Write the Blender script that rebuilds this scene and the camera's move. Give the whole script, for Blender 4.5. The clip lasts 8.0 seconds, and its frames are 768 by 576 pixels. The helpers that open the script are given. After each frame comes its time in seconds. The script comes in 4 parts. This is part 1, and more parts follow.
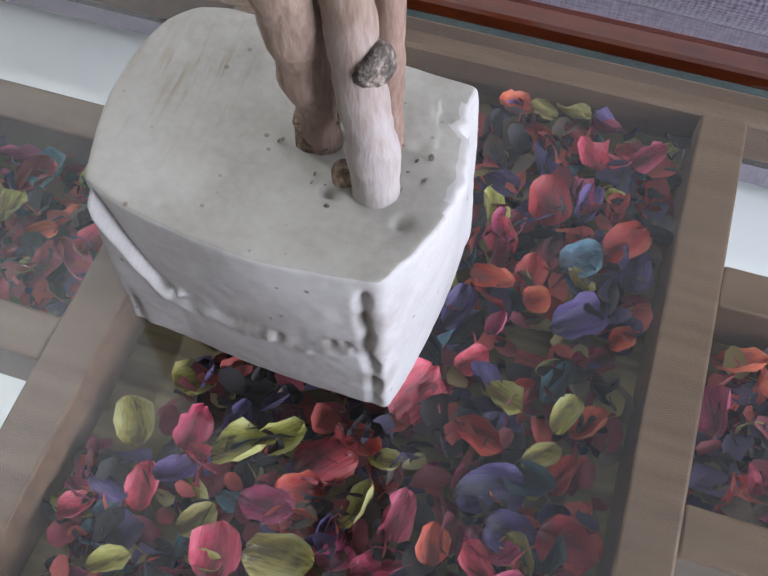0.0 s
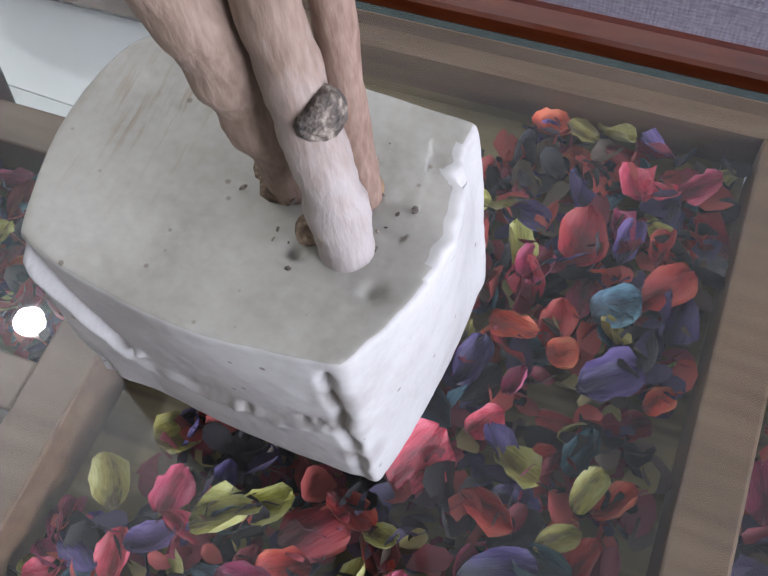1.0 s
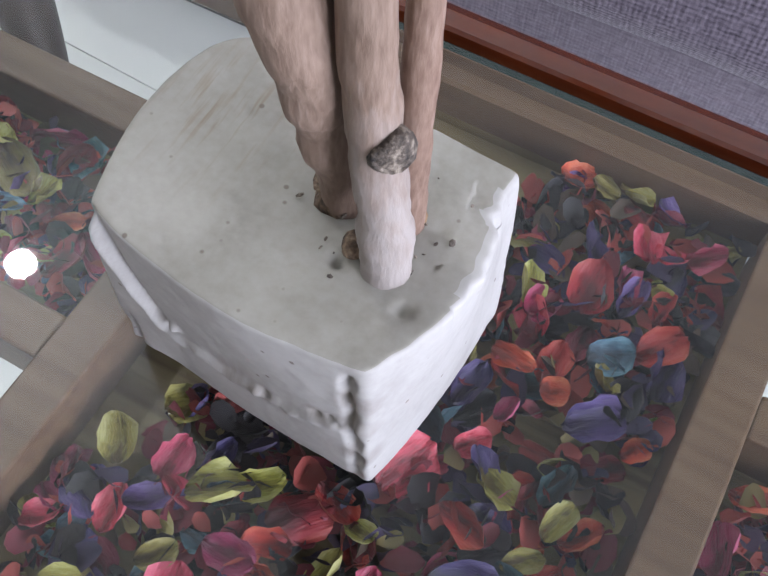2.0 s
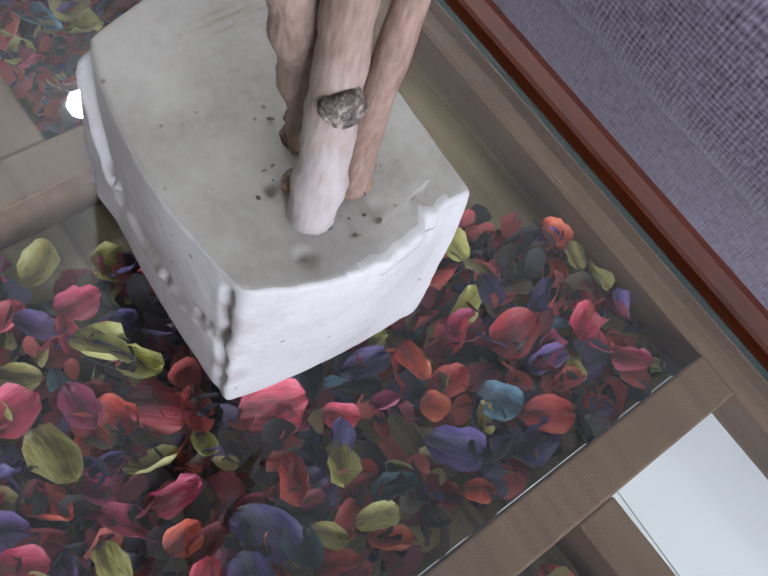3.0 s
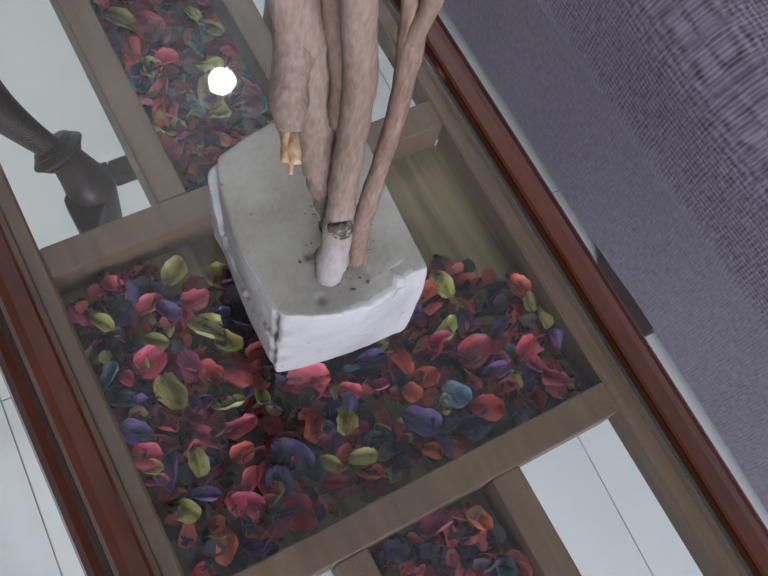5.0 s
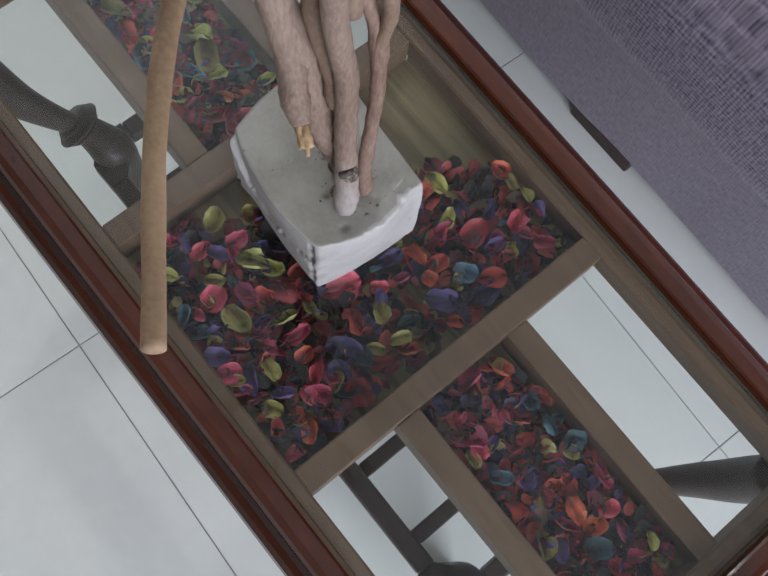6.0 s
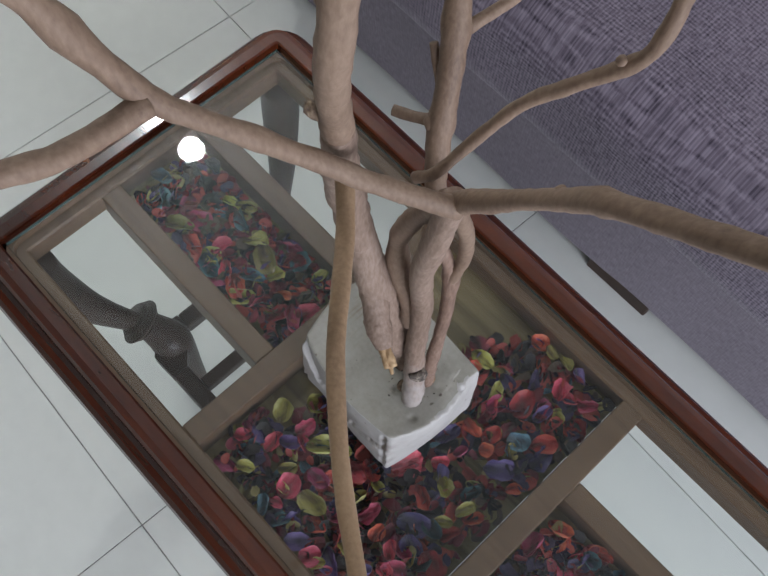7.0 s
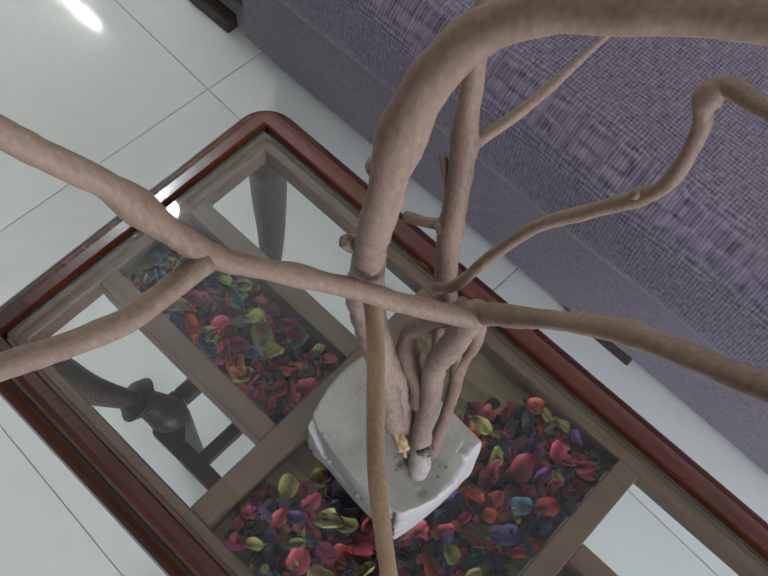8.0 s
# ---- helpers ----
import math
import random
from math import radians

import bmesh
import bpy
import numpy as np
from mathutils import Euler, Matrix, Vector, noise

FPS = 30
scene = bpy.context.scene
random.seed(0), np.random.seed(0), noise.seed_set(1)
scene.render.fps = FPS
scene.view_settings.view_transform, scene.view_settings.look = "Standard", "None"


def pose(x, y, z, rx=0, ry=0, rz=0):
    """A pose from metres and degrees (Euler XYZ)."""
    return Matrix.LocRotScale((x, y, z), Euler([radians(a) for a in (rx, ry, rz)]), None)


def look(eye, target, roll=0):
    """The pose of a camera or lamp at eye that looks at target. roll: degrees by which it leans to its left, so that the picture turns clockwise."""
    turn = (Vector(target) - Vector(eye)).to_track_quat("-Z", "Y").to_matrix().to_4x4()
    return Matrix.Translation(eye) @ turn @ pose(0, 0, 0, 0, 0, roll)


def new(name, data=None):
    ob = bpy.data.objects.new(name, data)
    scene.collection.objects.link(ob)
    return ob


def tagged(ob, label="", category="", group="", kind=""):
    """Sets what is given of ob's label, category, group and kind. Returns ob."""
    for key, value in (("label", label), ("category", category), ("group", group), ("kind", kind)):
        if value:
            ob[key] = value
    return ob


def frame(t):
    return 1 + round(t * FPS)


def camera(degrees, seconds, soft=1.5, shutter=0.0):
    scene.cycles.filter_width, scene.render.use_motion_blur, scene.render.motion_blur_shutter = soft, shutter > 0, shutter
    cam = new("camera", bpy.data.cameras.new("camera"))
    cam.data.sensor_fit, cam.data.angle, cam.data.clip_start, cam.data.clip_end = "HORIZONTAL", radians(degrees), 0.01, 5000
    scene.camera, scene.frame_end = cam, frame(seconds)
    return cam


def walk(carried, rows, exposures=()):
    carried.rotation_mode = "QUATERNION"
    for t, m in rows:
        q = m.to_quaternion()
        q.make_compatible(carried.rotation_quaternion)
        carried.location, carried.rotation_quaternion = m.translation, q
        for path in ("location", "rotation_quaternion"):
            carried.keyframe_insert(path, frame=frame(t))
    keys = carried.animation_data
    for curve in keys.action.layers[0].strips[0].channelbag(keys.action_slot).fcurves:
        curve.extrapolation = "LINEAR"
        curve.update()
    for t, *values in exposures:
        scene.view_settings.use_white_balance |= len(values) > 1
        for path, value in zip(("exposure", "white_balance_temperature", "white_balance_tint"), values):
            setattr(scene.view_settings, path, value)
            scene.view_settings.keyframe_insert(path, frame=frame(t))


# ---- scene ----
cam = camera(44.4, 8.0)
PATH = [
    (0, (0.061, -0.195, 0.825), (-0.243, 0.75, -0.911), -0.1),
    (0.5, (0.072, -0.164, 0.807), (-0.385, 0.706, -0.935), -8.0),
    (1, (0.078, -0.138, 0.795), (-0.386, 0.721, -0.951), -8.4),
    (1.2, (0.073, -0.137, 0.794), (-0.375, 0.739, -0.947), -6.9),
    (2.3, (0.069, -0.155, 0.828), (-0.366, 0.72, -0.917), 8.3),
    (2.5, (0.069, -0.155, 0.828), (-0.357, 0.726, -0.916), 12.8),
    (3, (0.11, -0.14, 0.837), (-0.355, 0.695, -0.92), 26.3),
    (3.5, (0.142, -0.144, 0.904), (-0.463, 0.513, -0.886), 24.5),
    (4, (0.166, -0.142, 0.951), (-0.46, 0.492, -0.84), 26.4),
    (4.2, (0.175, -0.142, 0.977), (-0.444, 0.478, -0.821), 26.2),
    (5.3, (0.18, -0.172, 1.119), (-0.31, 0.4, -0.734), 18.4),
    (5.5, (0.184, -0.179, 1.151), (-0.24, 0.347, -0.732), 17.6),
    (6, (0.172, -0.182, 1.219), (-0.135, 0.263, -0.707), 16.6),
    (6.5, (0.14, -0.192, 1.267), (-0.259, 0.322, -0.625), 10.5),
    (7, (0.116, -0.203, 1.304), (-0.385, 0.394, -0.538), 7.1),
    (7.5, (0.098, -0.208, 1.327), (-0.436, 0.448, -0.486), 5.7),
    (8, (0.085, -0.209, 1.337), (-0.433, 0.488, -0.465), 7.6),
]
walk(cam, [(t, look(eye, target, roll)) for t, eye, target, roll in PATH],
     [(0.0, 0.5, 6240, 15), (1.2, 0.5, 6240, 15), (2.5, 0.44, 6240, 15), (3.5, 0.2, 6240, 15), (4.0, 0.06, 6220, 16), (5.5, -0.2, 6300, 13), (6.5, -0.29, 6450, 11), (8.0, -0.29, 6450, 10)])

# ---- light ----
world = bpy.data.worlds.new("sky")
scene.world = world
world.use_nodes = True
sky = world.node_tree.nodes.new("ShaderNodeTexSky")
sky.sky_type, sky.sun_disc = "NISHITA", False
sky.sun_elevation, sky.sun_rotation = radians(50), radians(200)
world.node_tree.links.new(sky.outputs[0], world.node_tree.nodes["Background"].inputs[0])
world.node_tree.nodes["Background"].inputs[1].default_value = 0.1

ROOM = (-4.6, 2.3, -3.2, 1.42, 2.8)   # x0, x1, y0, y1, ceiling
WINDOW = (-1.35, 0.42, 0.06, 1.8)      # y0, y1, z0, z1 of the glazed door in the wall at x1


def area(name, eye, target, sx, sy, watts, colour):
    lamp = bpy.data.lights.new(name, "AREA")
    lamp.shape, lamp.size, lamp.size_y, lamp.energy, lamp.color = "RECTANGLE", sx, sy, watts, colour
    ob = new(name, lamp)
    ob.matrix_world = look(eye, target)
    return ob


WY, WZ = (WINDOW[0] + WINDOW[1]) / 2, (WINDOW[2] + WINDOW[3]) / 2
area("window_daylight", (ROOM[1] + 0.02, WY, WZ), (0.3, WY + 0.4, WZ - 0.1), WINDOW[1] - WINDOW[0], WINDOW[3] - WINDOW[2], 112, (0.83, 0.88, 1.0))


# ---- materials ----
def nodes_of(name):
    m = bpy.data.materials.new(name)
    m.use_nodes = True
    nt = m.node_tree
    return m, nt, nt.nodes["Principled BSDF"], nt.nodes.new, nt.links.new


def surface(name, colours, rough=0.5, scale=8.0, stretch=(1, 1, 1), fine=120.0, bump=0.2, depth=0.002, coat=0.0,
            metal=0.0, random_hue=0.0, random_value=0.0, rough_var=0.1, detail=6.0, mix=0.5, spec=0.5):
    """Two scales of noise between two or three colours, with fine relief and uneven gloss."""
    m, nt, bsdf, node, link = nodes_of(name)
    co = node("ShaderNodeTexCoord")
    mp = node("ShaderNodeMapping")
    mp.inputs["Scale"].default_value = stretch
    link(co.outputs["Object"], mp.inputs["Vector"])
    big, small = node("ShaderNodeTexNoise"), node("ShaderNodeTexNoise")
    for n, sc in ((big, scale), (small, fine)):
        n.inputs["Scale"].default_value, n.inputs["Detail"].default_value = sc, detail
        link(mp.outputs[0], n.inputs["Vector"])
    blend = node("ShaderNodeMix")
    blend.data_type = "FLOAT"
    blend.inputs[0].default_value = mix
    link(big.outputs["Fac"], blend.inputs[2])
    link(small.outputs["Fac"], blend.inputs[3])
    ramp = node("ShaderNodeValToRGB")
    ramp.color_ramp.elements[0].position, ramp.color_ramp.elements[1].position = 0.36, 0.64
    ramp.color_ramp.elements[0].color = (*colours[0], 1)
    ramp.color_ramp.elements[1].color = (*colours[-1], 1)
    for i, c in enumerate(colours[1:-1]):
        ramp.color_ramp.elements.new(0.36 + 0.28 * (i + 1) / (len(colours) - 1)).color = (*c, 1)
    link(blend.outputs[0], ramp.inputs[0])
    out = ramp.outputs[0]
    if random_hue or random_value:
        info, hsv = node("ShaderNodeObjectInfo"), node("ShaderNodeHueSaturation")
        for key, amount, middle in (("Hue", random_hue, 0.5), ("Value", random_value, 1.0)):
            r = node("ShaderNodeMapRange")
            r.inputs[3].default_value, r.inputs[4].default_value = middle - amount, middle + amount
            link(info.outputs["Random"], r.inputs[0])
            link(r.outputs[0], hsv.inputs[key])
        link(out, hsv.inputs["Color"])
        out = hsv.outputs[0]
    link(out, bsdf.inputs["Base Color"])
    r = node("ShaderNodeMapRange")
    r.inputs[3].default_value, r.inputs[4].default_value = rough - rough_var, rough + rough_var
    link(big.outputs["Fac"], r.inputs[0])
    link(r.outputs[0], bsdf.inputs["Roughness"])
    bp = node("ShaderNodeBump")
    bp.inputs["Strength"].default_value, bp.inputs["Distance"].default_value = bump, depth
    link(small.outputs["Fac"], bp.inputs["Height"])
    link(bp.outputs[0], bsdf.inputs["Normal"])
    bsdf.inputs["Metallic"].default_value = metal
    bsdf.inputs["Coat Weight"].default_value = coat
    bsdf.inputs["Coat Roughness"].default_value = 0.06
    bsdf.inputs["Specular IOR Level"].default_value = spec
    return m


def glass(name):
    """Clear flat pane: the ray goes straight on; Fresnel gives the gloss of both faces, and a thin dusty film softens part of it."""
    m, nt, bsdf, node, link = nodes_of(name)
    nt.nodes.remove(bsdf)
    clear, gloss, film, both, mix, fres = node("ShaderNodeBsdfTransparent"), node("ShaderNodeBsdfGlossy"), node("ShaderNodeBsdfGlossy"), node("ShaderNodeMixShader"), node("ShaderNodeMixShader"), node("ShaderNodeFresnel")
    clear.inputs[0].default_value = (0.95, 0.975, 0.965, 1)
    gloss.inputs["Roughness"].default_value = 0.015
    film.inputs["Roughness"].default_value = 0.3
    fres.inputs[0].default_value = 1.54
    smear, share = node("ShaderNodeTexNoise"), node("ShaderNodeMapRange")
    smear.inputs["Scale"].default_value, smear.inputs["Detail"].default_value = 14.0, 5.0
    link(node("ShaderNodeTexCoord").outputs["Object"], smear.inputs["Vector"])
    share.inputs[1].default_value, share.inputs[2].default_value, share.inputs[3].default_value, share.inputs[4].default_value = 0.35, 0.75, 0.03, 0.22
    link(smear.outputs["Fac"], share.inputs[0])
    link(share.outputs[0], both.inputs[0])
    link(gloss.outputs[0], both.inputs[1])
    link(film.outputs[0], both.inputs[2])
    link(fres.outputs[0], mix.inputs[0])
    link(clear.outputs[0], mix.inputs[1])
    link(both.outputs[0], mix.inputs[2])
    link(mix.outputs[0], nt.nodes["Material Output"].inputs[0])
    return m


def clear_face(name):
    m, nt, bsdf, node, link = nodes_of(name)
    nt.nodes.remove(bsdf)
    clear = node("ShaderNodeBsdfTransparent")
    clear.inputs[0].default_value = (0.97, 0.985, 0.98, 1)
    link(clear.outputs[0], nt.nodes["Material Output"].inputs[0])
    return m


def glow(name, colour, strength):
    m, nt, bsdf, node, link = nodes_of(name)
    bsdf.inputs["Emission Color"].default_value = (*colour, 1)
    bsdf.inputs["Emission Strength"].default_value = strength
    return m


def fabric(name, dark, light, pitch=900.0, weave_share=0.28):
    """Basket weave: two crossed sets of threads on every side of the piece, with slubs of a lighter yarn."""
    m, nt, bsdf, node, link = nodes_of(name)

    def maths(op, a, b):
        n = node("ShaderNodeMath")
        n.operation = op
        for s, v in ((0, a), (1, b)):
            if isinstance(v, float):
                n.inputs[s].default_value = v
            else:
                link(v, n.inputs[s])
        return n.outputs[0]
    co, sep, comb = node("ShaderNodeTexCoord"), node("ShaderNodeSeparateXYZ"), node("ShaderNodeCombineXYZ")
    link(co.outputs["Object"], sep.inputs[0])
    link(sep.outputs["X"], comb.inputs["X"])
    link(maths("ADD", sep.outputs["Y"], maths("MULTIPLY", sep.outputs["Z"], -1.0)), comb.inputs["Y"])
    waves = []
    for direction in ("X", "Y"):
        w = node("ShaderNodeTexWave")
        w.wave_type, w.bands_direction = "BANDS", direction
        w.inputs["Scale"].default_value = pitch / 20
        w.inputs["Distortion"].default_value, w.inputs["Detail"].default_value, w.inputs["Detail Scale"].default_value = 3.0, 4.0, 2.5
        link(comb.outputs[0], w.inputs["Vector"])
        waves.append(w.outputs["Fac"])
    slubs = []
    for stretch in ((0.22, 1.0, 1.0), (1.0, 0.22, 1.0)):
        mp, n = node("ShaderNodeMapping"), node("ShaderNodeTexNoise")
        mp.inputs["Scale"].default_value = stretch
        link(comb.outputs[0], mp.inputs[0])
        link(mp.outputs[0], n.inputs["Vector"])
        n.inputs["Scale"].default_value, n.inputs["Detail"].default_value = 330.0, 4.0
        slubs.append(n.outputs["Fac"])
    wide = node("ShaderNodeTexNoise")
    wide.inputs["Scale"].default_value, wide.inputs["Detail"].default_value = 5.0, 4.0
    link(co.outputs["Object"], wide.inputs["Vector"])
    weave = maths("MULTIPLY", maths("ADD", waves[0], waves[1]), 0.5)
    slub = maths("MULTIPLY", maths("ADD", slubs[0], slubs[1]), 0.5)
    height = maths("ADD", maths("MULTIPLY", weave, weave_share), maths("MULTIPLY", slub, 1.35 - weave_share))
    tone = maths("ADD", height, maths("MULTIPLY", maths("SUBTRACT", wide.outputs["Fac"], 0.5), 0.25))
    ramp = node("ShaderNodeValToRGB")
    ramp.color_ramp.elements[0].position, ramp.color_ramp.elements[1].position = 0.4, 0.92
    ramp.color_ramp.elements[0].color, ramp.color_ramp.elements[1].color = (*dark, 1), (*light, 1)
    link(tone, ramp.inputs[0])
    link(ramp.outputs[0], bsdf.inputs["Base Color"])
    bp = node("ShaderNodeBump")
    bp.inputs["Strength"].default_value, bp.inputs["Distance"].default_value = 0.6, 0.0015
    link(height, bp.inputs["Height"])
    link(bp.outputs[0], bsdf.inputs["Normal"])
    bsdf.inputs["Roughness"].default_value = 0.95
    bsdf.inputs["Sheen Weight"].default_value = 0.15
    bsdf.inputs["Specular IOR Level"].default_value = 0.15
    return m


WALL = surface("wall_paint", [(0.74, 0.74, 0.73), (0.8, 0.8, 0.79)], 0.8, 1.5, fine=90, bump=0.1)
CEILING = surface("ceiling_paint", [(0.64, 0.64, 0.62), (0.7, 0.7, 0.68)], 0.85, 1.5, fine=90, bump=0.1)
# for the unseen south and east walls: darkened so they bounce less light
WALLFAR = surface("bounce_cutting_beige", [(0.27, 0.24, 0.2), (0.33, 0.295, 0.25)], 0.8, 1.5, fine=90, bump=0.1)
TILE = surface("porcelain_tile", [(0.63, 0.64, 0.6), (0.69, 0.7, 0.655)], 0.06, 1.7, fine=40, bump=0.02, random_value=0.02, rough_var=0.03, mix=0.3)
GROUT = surface("grout", [(0.38, 0.37, 0.35), (0.47, 0.46, 0.43)], 0.9, 20)
VARNISH = surface("red_brown_varnished_wood", [(0.024, 0.005, 0.002), (0.05, 0.0095, 0.0032), (0.09, 0.018, 0.005)], 0.12, 9, (0.2, 1, 1), 160, 0.03, 0.0003, coat=0.25, rough_var=0.05, mix=0.2, spec=0.4)
VARNISHDARK = surface("darker_rim_varnish", [(0.012, 0.004, 0.0025), (0.028, 0.008, 0.004), (0.05, 0.013, 0.006)], 0.12, 9, (0.2, 1, 1), 160, 0.03, 0.0003, coat=0.25, rough_var=0.05, mix=0.2, spec=0.4)
DARKWOOD = surface("dark_brown_wood", [(0.022, 0.0125, 0.009), (0.045, 0.026, 0.018)], 0.5, 12, (0.3, 1, 1), 140, 0.15, 0.0006, coat=0.08, spec=0.3)
FRAMEWOOD = surface("dull_brown_wood", [(0.095, 0.051, 0.026), (0.14, 0.081, 0.043), (0.172, 0.106, 0.06)], 0.5, 16, (0.12, 1, 1), 130, 0.2, 0.0005)
TRAYWOOD = surface("olive_brown_plywood", [(0.1, 0.07, 0.03), (0.2, 0.145, 0.065), (0.26, 0.2, 0.1)], 0.6, 26, (0.08, 1.6, 1), 120, 0.2, 0.0005)
BARK = surface("peeled_branch_wood", [(0.115, 0.07, 0.045), (0.175, 0.113, 0.075), (0.23, 0.157, 0.11)], 0.7, 14, (1, 1, 0.4), 500, 0.4, 0.0008, mix=0.35)
BARKTAN = surface("tan_branch_wood", [(0.19, 0.115, 0.062), (0.26, 0.165, 0.093), (0.31, 0.205, 0.12)], 0.7, 14, (1, 1, 0.4), 500, 0.4, 0.0008, mix=0.35)
BARKPALE = surface("chalky_branch_wood", [(0.145, 0.093, 0.065), (0.205, 0.139, 0.103), (0.26, 0.19, 0.15)], 0.75, 26, (1, 1, 0.2), 500, 0.5, 0.001, mix=0.5)
BARKRED = surface("reddish_branch_wood", [(0.12, 0.068, 0.046), (0.19, 0.118, 0.085), (0.25, 0.17, 0.13)], 0.7, 22, (1, 1, 0.25), 500, 0.5, 0.001)
BARKDARK = surface("dark_branch_knot", [(0.02, 0.016, 0.014), (0.09, 0.07, 0.055), (0.3, 0.25, 0.2)], 0.85, 120, fine=500, bump=0.8, depth=0.002)
BARKKNOT = surface("frayed_bark", [(0.03, 0.022, 0.016), (0.15, 0.1, 0.065), (0.3, 0.22, 0.15)], 0.85, 160, (1, 1, 0.5), 500, 0.8, 0.002)
RAWWOOD = surface("split_raw_wood", [(0.25, 0.15, 0.07), (0.48, 0.33, 0.18)], 0.7, 60, (1, 1, 0.2), 300, 0.5)


def chalked(name):
    """Peeled wood whose foot was dipped in wet plaster: a chalky coat with a worn upper edge."""
    m = surface(name, [(0.145, 0.093, 0.065), (0.205, 0.139, 0.103), (0.26, 0.19, 0.15)], 0.75, 26, (1, 1, 0.2), 500, 0.5, 0.001)
    nt = m.node_tree
    node, link, bsdf = nt.nodes.new, nt.links.new, nt.nodes["Principled BSDF"]
    base = bsdf.inputs["Base Color"].links[0].from_socket
    co, sep, n, add, r, mix = node("ShaderNodeTexCoord"), node("ShaderNodeSeparateXYZ"), node("ShaderNodeTexNoise"), node("ShaderNodeMath"), node("ShaderNodeMapRange"), node("ShaderNodeMix")
    mp = node("ShaderNodeMapping")
    mp.inputs["Scale"].default_value = (1, 1, 0.3)
    link(co.outputs["Object"], sep.inputs[0])
    link(co.outputs["Object"], mp.inputs[0])
    link(mp.outputs[0], n.inputs["Vector"])
    n.inputs["Scale"].default_value, n.inputs["Detail"].default_value = 260.0, 5.0
    add.operation = "MULTIPLY_ADD"
    add.inputs[1].default_value = 0.09
    link(n.outputs["Fac"], add.inputs[0])
    link(sep.outputs["Z"], add.inputs[2])
    r.inputs[1].default_value, r.inputs[2].default_value, r.inputs[3].default_value, r.inputs[4].default_value = 0.16, 0.23, 0.9, 0.0
    link(add.outputs[0], r.inputs[0])
    mix.data_type = "RGBA"
    mix.inputs[7].default_value = (0.32, 0.285, 0.265, 1)
    link(r.outputs[0], mix.inputs[0])
    link(base, mix.inputs[6])
    link(mix.outputs[2], bsdf.inputs["Base Color"])
    return m


CHALKSTEM = chalked("chalk_dipped_branch_wood")
SOFA = fabric("purple_grey_weave", (0.034, 0.026, 0.04), (0.235, 0.198, 0.245), 1250.0)
SOFABASE = fabric("purple_grey_plain_cloth", (0.11, 0.093, 0.114), (0.232, 0.203, 0.238), 1700.0, 0.15)
SOFAARM = fabric("dark_brown_weave", (0.03, 0.02, 0.02), (0.12, 0.09, 0.085), 1300.0)
GLASS = glass("clear_glass")
CLEAR = clear_face("clear_glass_underside")
GLASSEDGE = surface("green_glass_edge", [(0.02, 0.045, 0.042), (0.04, 0.08, 0.072)], 0.1, 20, bump=0.0)
LAMPGLOW = glow("lamp_glow", (0.93, 0.97, 1.0), 520.0)
TUBEGLOW = glow("tube_glow", (0.97, 0.99, 0.93), 125.0)
METALWHITE = surface("white_enamel", [(0.75, 0.75, 0.74), (0.8, 0.8, 0.79)], 0.4, 10, bump=0.02)


